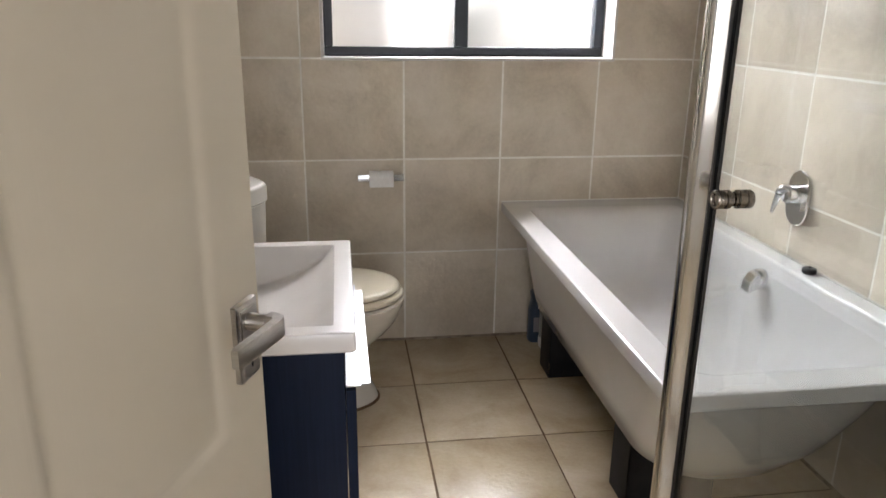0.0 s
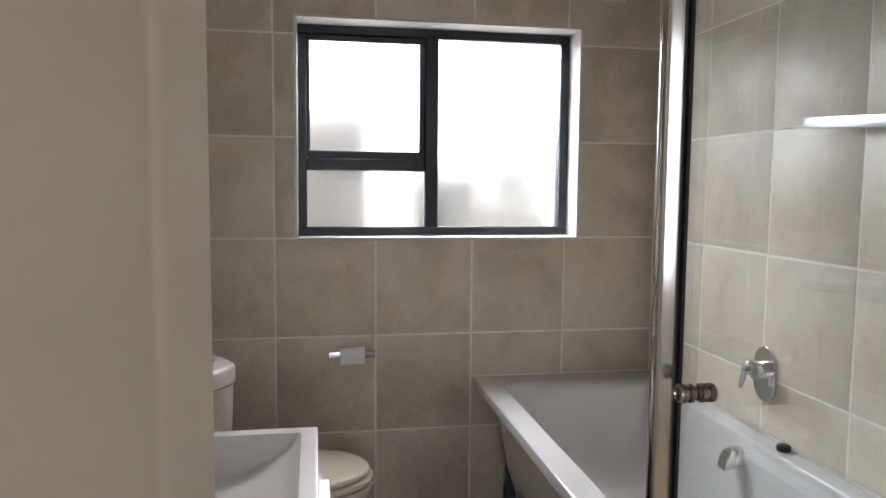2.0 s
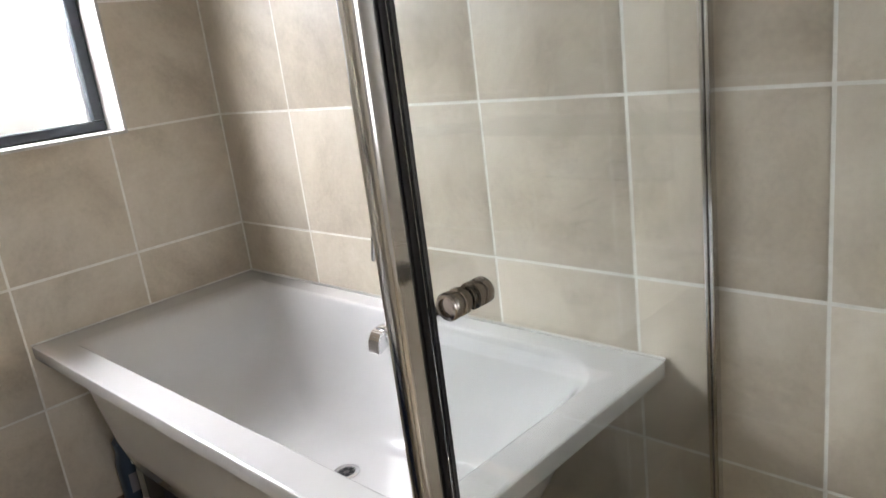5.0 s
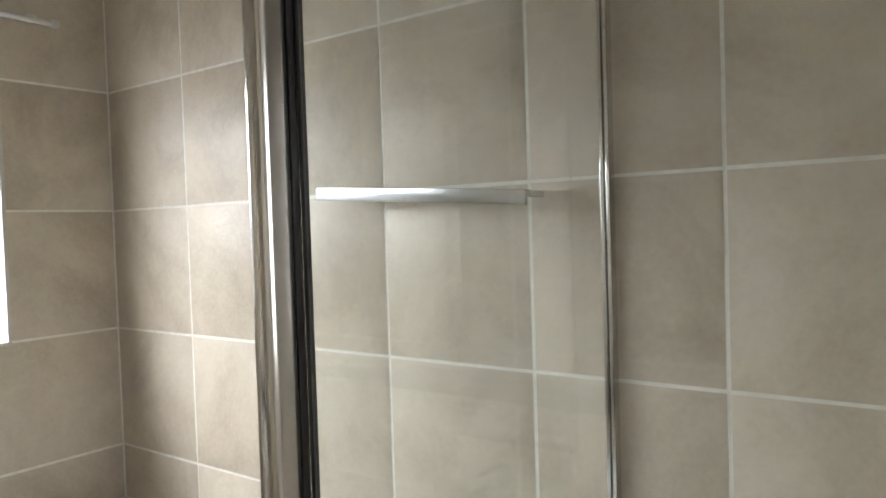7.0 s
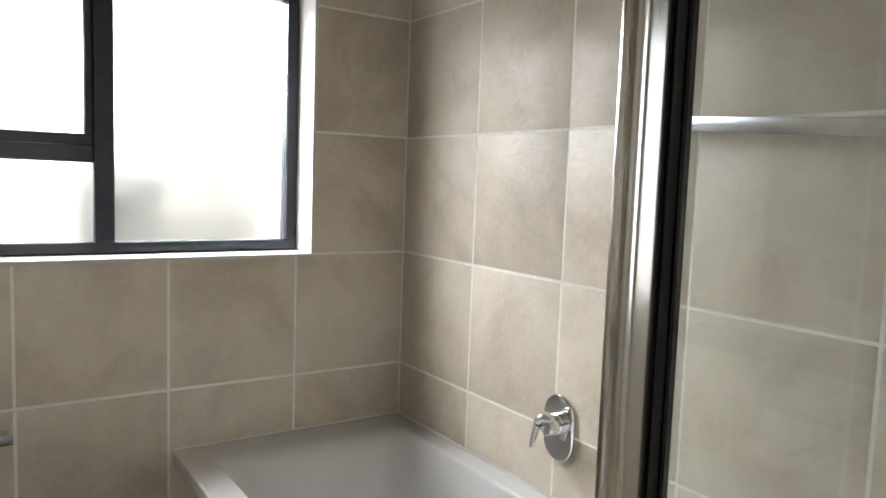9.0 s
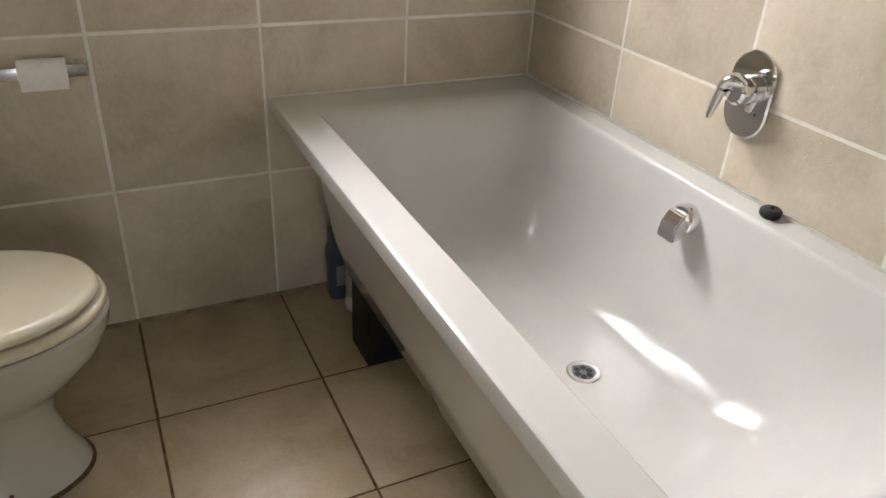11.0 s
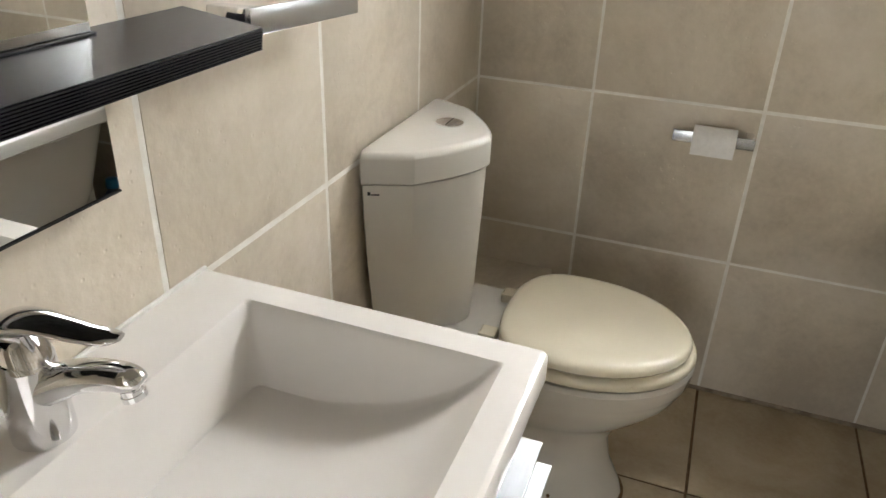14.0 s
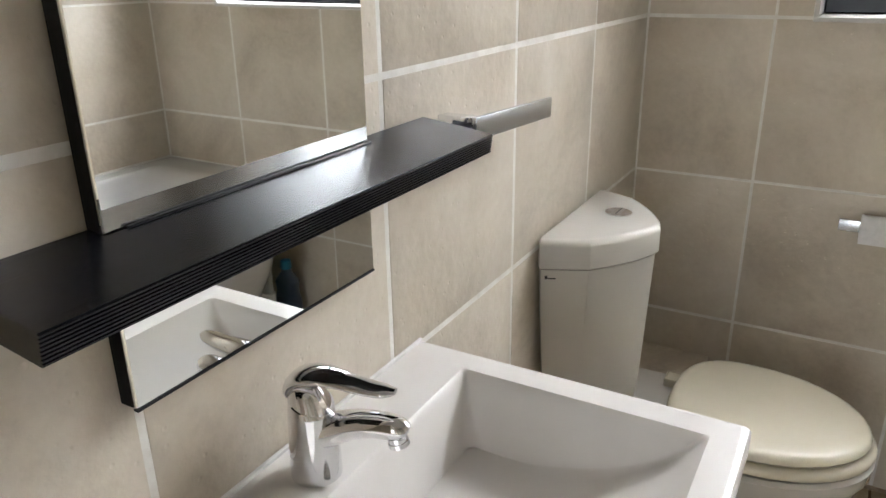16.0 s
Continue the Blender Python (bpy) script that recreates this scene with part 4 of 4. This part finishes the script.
# flat bar swept from the neck round a soft corner, thinner and rounded at the tip
path_ = [(0.0, -0.031, 0.0085), (-0.0004, -0.037, 0.0083), (-0.003, -0.0425, 0.0075), (-0.0085, -0.0462, 0.0066), (-0.016, -0.0472, 0.0060), (-0.032, -0.0472, 0.0056), (-0.065, -0.0470, 0.0050), (-0.096, -0.0468, 0.0046), (-0.1005, -0.0468, 0.0036)]
rings = []
for i, (a, b, w) in enumerate(path_):
    a0, b0, _ = path_[max(i - 1, 0)]
    a1, b1, _ = path_[min(i + 1, len(path_) - 1)]
    d = math.hypot(a1 - a0, b1 - b0)
    na, nb = -(b1 - b0) / d, (a1 - a0) / d
    u, q = -0.065 * a, 0.0104 if a > -0.1 else 0.0092
    rings.append([(HX + a + na * w * sx, b + nb * w * sx, hz + u + q * sz) for sx, sz in ((-1, -0.82), (-0.8, -1), (0.8, -1), (1, -0.82), (1, 0.82), (0.8, 1), (-0.8, 1), (-1, 0.82))])
part("lever_handle", loft(rings), STEEL, lever_set, "brushed steel lever")
KC = hz - 0.0445
key = part("keyhole_plate", box(HX - 0.021, HX + 0.021, -0.008, 0.0, KC - 0.021, KC + 0.021, 0.0016), STEEL, door, "square brushed steel keyhole plate")
part("plate_face", box(HX - 0.015, HX + 0.015, -0.0095, -0.0075, KC - 0.015, KC + 0.015, 0.0008), STEEL, key)
bm = turned((HX, -0.0093, KC + 0.003), (0, -1, 0), [(0, 0.0042), (0.0006, 0.0042)], 16)
box(HX - 0.0018, HX + 0.0018, -0.0099, -0.0093, KC - 0.008, KC + 0.001, bm=bm)
part("keyhole", bm, BLACK_RUBBER, key)


# dirty brown joint where floor and walls meet
bm = prism([(YB + 0.001, ZF - 0.002), (YB - 0.006, ZF - 0.002), (YB - 0.0055, ZF + 0.0015), (YB - 0.002, ZF + 0.008), (YB + 0.001, ZF + 0.009)], 'x', XL, XR)
structure("baseboard", bm, BASE_GROUT, "dirty brown joint along the foot of the tiled wall", "joint")
for x, sg in ((XL, 1), (XR, -1)):
    bm = prism([(x - sg * 0.001, ZF - 0.002), (x + sg * 0.006, ZF - 0.002), (x + sg * 0.0055, ZF + 0.0015), (x + sg * 0.002, ZF + 0.008), (x - sg * 0.001, ZF + 0.009)], 'y', YF, YB - 0.006)
    structure("baseboard", bm, BASE_GROUT, "dirty brown joint along the foot of the tiled wall", "joint")


# ---- tiles, piece by piece ----
def cut(a0, a1, b0, b1, hole):
    """The part of a tile outside a rectangular hole, as one polygon or two."""
    h0, h1, g0, g1 = hole
    if a1 <= h0 or a0 >= h1 or b1 <= g0 or b0 >= g1:
        return [[(a0, b0), (a1, b0), (a1, b1), (a0, b1)]]
    if a0 >= h0 and a1 <= h1:
        out = []
        if b0 < g0:
            out.append([(a0, b0), (a1, b0), (a1, g0), (a0, g0)])
        if b1 > g1:
            out.append([(a0, g1), (a1, g1), (a1, b1), (a0, b1)])
        return out
    if b0 >= g0 and b1 <= g1:
        out = []
        if a0 < h0:
            out.append([(a0, b0), (h0, b0), (h0, b1), (a0, b1)])
        if a1 > h1:
            out.append([(h1, b0), (a1, b0), (a1, b1), (h1, b1)])
        return out
    if a0 < h0 and b1 > g1:
        return [[(a0, b0), (h0, b0), (h0, g1), (a1, g1), (a1, b1), (a0, b1)]]
    if a1 > h1 and b1 > g1:
        return [[(h1, b0), (a1, b0), (a1, b1), (a0, b1), (a0, g1), (h1, g1)]]
    if a0 < h0:
        return [[(a0, b0), (a1, b0), (a1, g0), (h0, g0), (h0, b1), (a0, b1)]]
    return [[(a0, b0), (a1, b0), (a1, b1), (h1, b1), (h1, g0), (a0, g0)]]


def lay(parent, material, axis, face, inward, cols, rows, gap, hole=(9, 9, 9, 9), thick=TH):
    """Tiles between the joint lines, each an object; like ones share a mesh."""
    shared = {}
    for a0, a1 in zip(cols, cols[1:]):
        for b0, b1 in zip(rows, rows[1:]):
            for poly in cut(a0 + gap / 2, a1 - gap / 2, b0 + gap / 2, b1 - gap / 2, hole):
                ca, cb = poly[0]
                lip = random.uniform(-0.0003, 0.0003)
                key_ = tuple((round(a - ca, 4), round(b - cb, 4)) for a, b in poly)
                if key_ not in shared:
                    sign = -inward * thick
                    bm = prism([(a - ca, b - cb) for a, b in poly], axis, sign, 0.0, 0.0010)
                    shared[key_] = finish("tile", bm, material)
                ob = new("tile", shared[key_])
                ob.parent = parent
                f = face + lip
                ca, cb = ca + random.uniform(-0.0006, 0.0006), cb + random.uniform(-0.0006, 0.0006)
                ob.location = {'x': (f, ca, cb), 'y': (ca, f, cb), 'z': (ca, cb, f)}[axis]


zr = [ZF + 0.002] + [Z1 + T * k for k in range(0, 6)] + [ZC]
G = 0.0066
lay(wall_north, WALL_TILE, 'y', YB, -1, [XL, 0.0, T, 2 * T, 3 * T, XR], zr, G, (WX0 - 0.010, WX1 + 0.010, WZ0 - 0.010, WZ1 + 0.010))
yr = [YF] + [2.630 - T * k for k in range(6, -1, -1)] + [YB]
lay(wall_east, WALL_TILE, 'x', XR, -1, yr, zr, G)
yl = [YF, 0.522, 0.875, 1.228, 1.581, 1.934, 2.287, 2.642, YB]
lay(wall_west, WALL_TILE, 'x', XL, 1, yl, zr, 0.0085)
lay(wall_south, WALL_TILE, 'y', YF, 1, [XL, 0.0, T, 2 * T, 3 * T, XR], zr, G, (DX0 - 0.02, DX1 + 0.02, -1, DZ1 + 0.02))
fx = [XL, -0.005, 0.353, 0.711, 1.069, XR]
fy = [YF] + [2.628 - 0.355 * k for k in range(6, -1, -1)] + [YB]
lay(floor, FLOOR_TILE, 'z', ZF, 1, fx, fy, 0.006, thick=0.006)
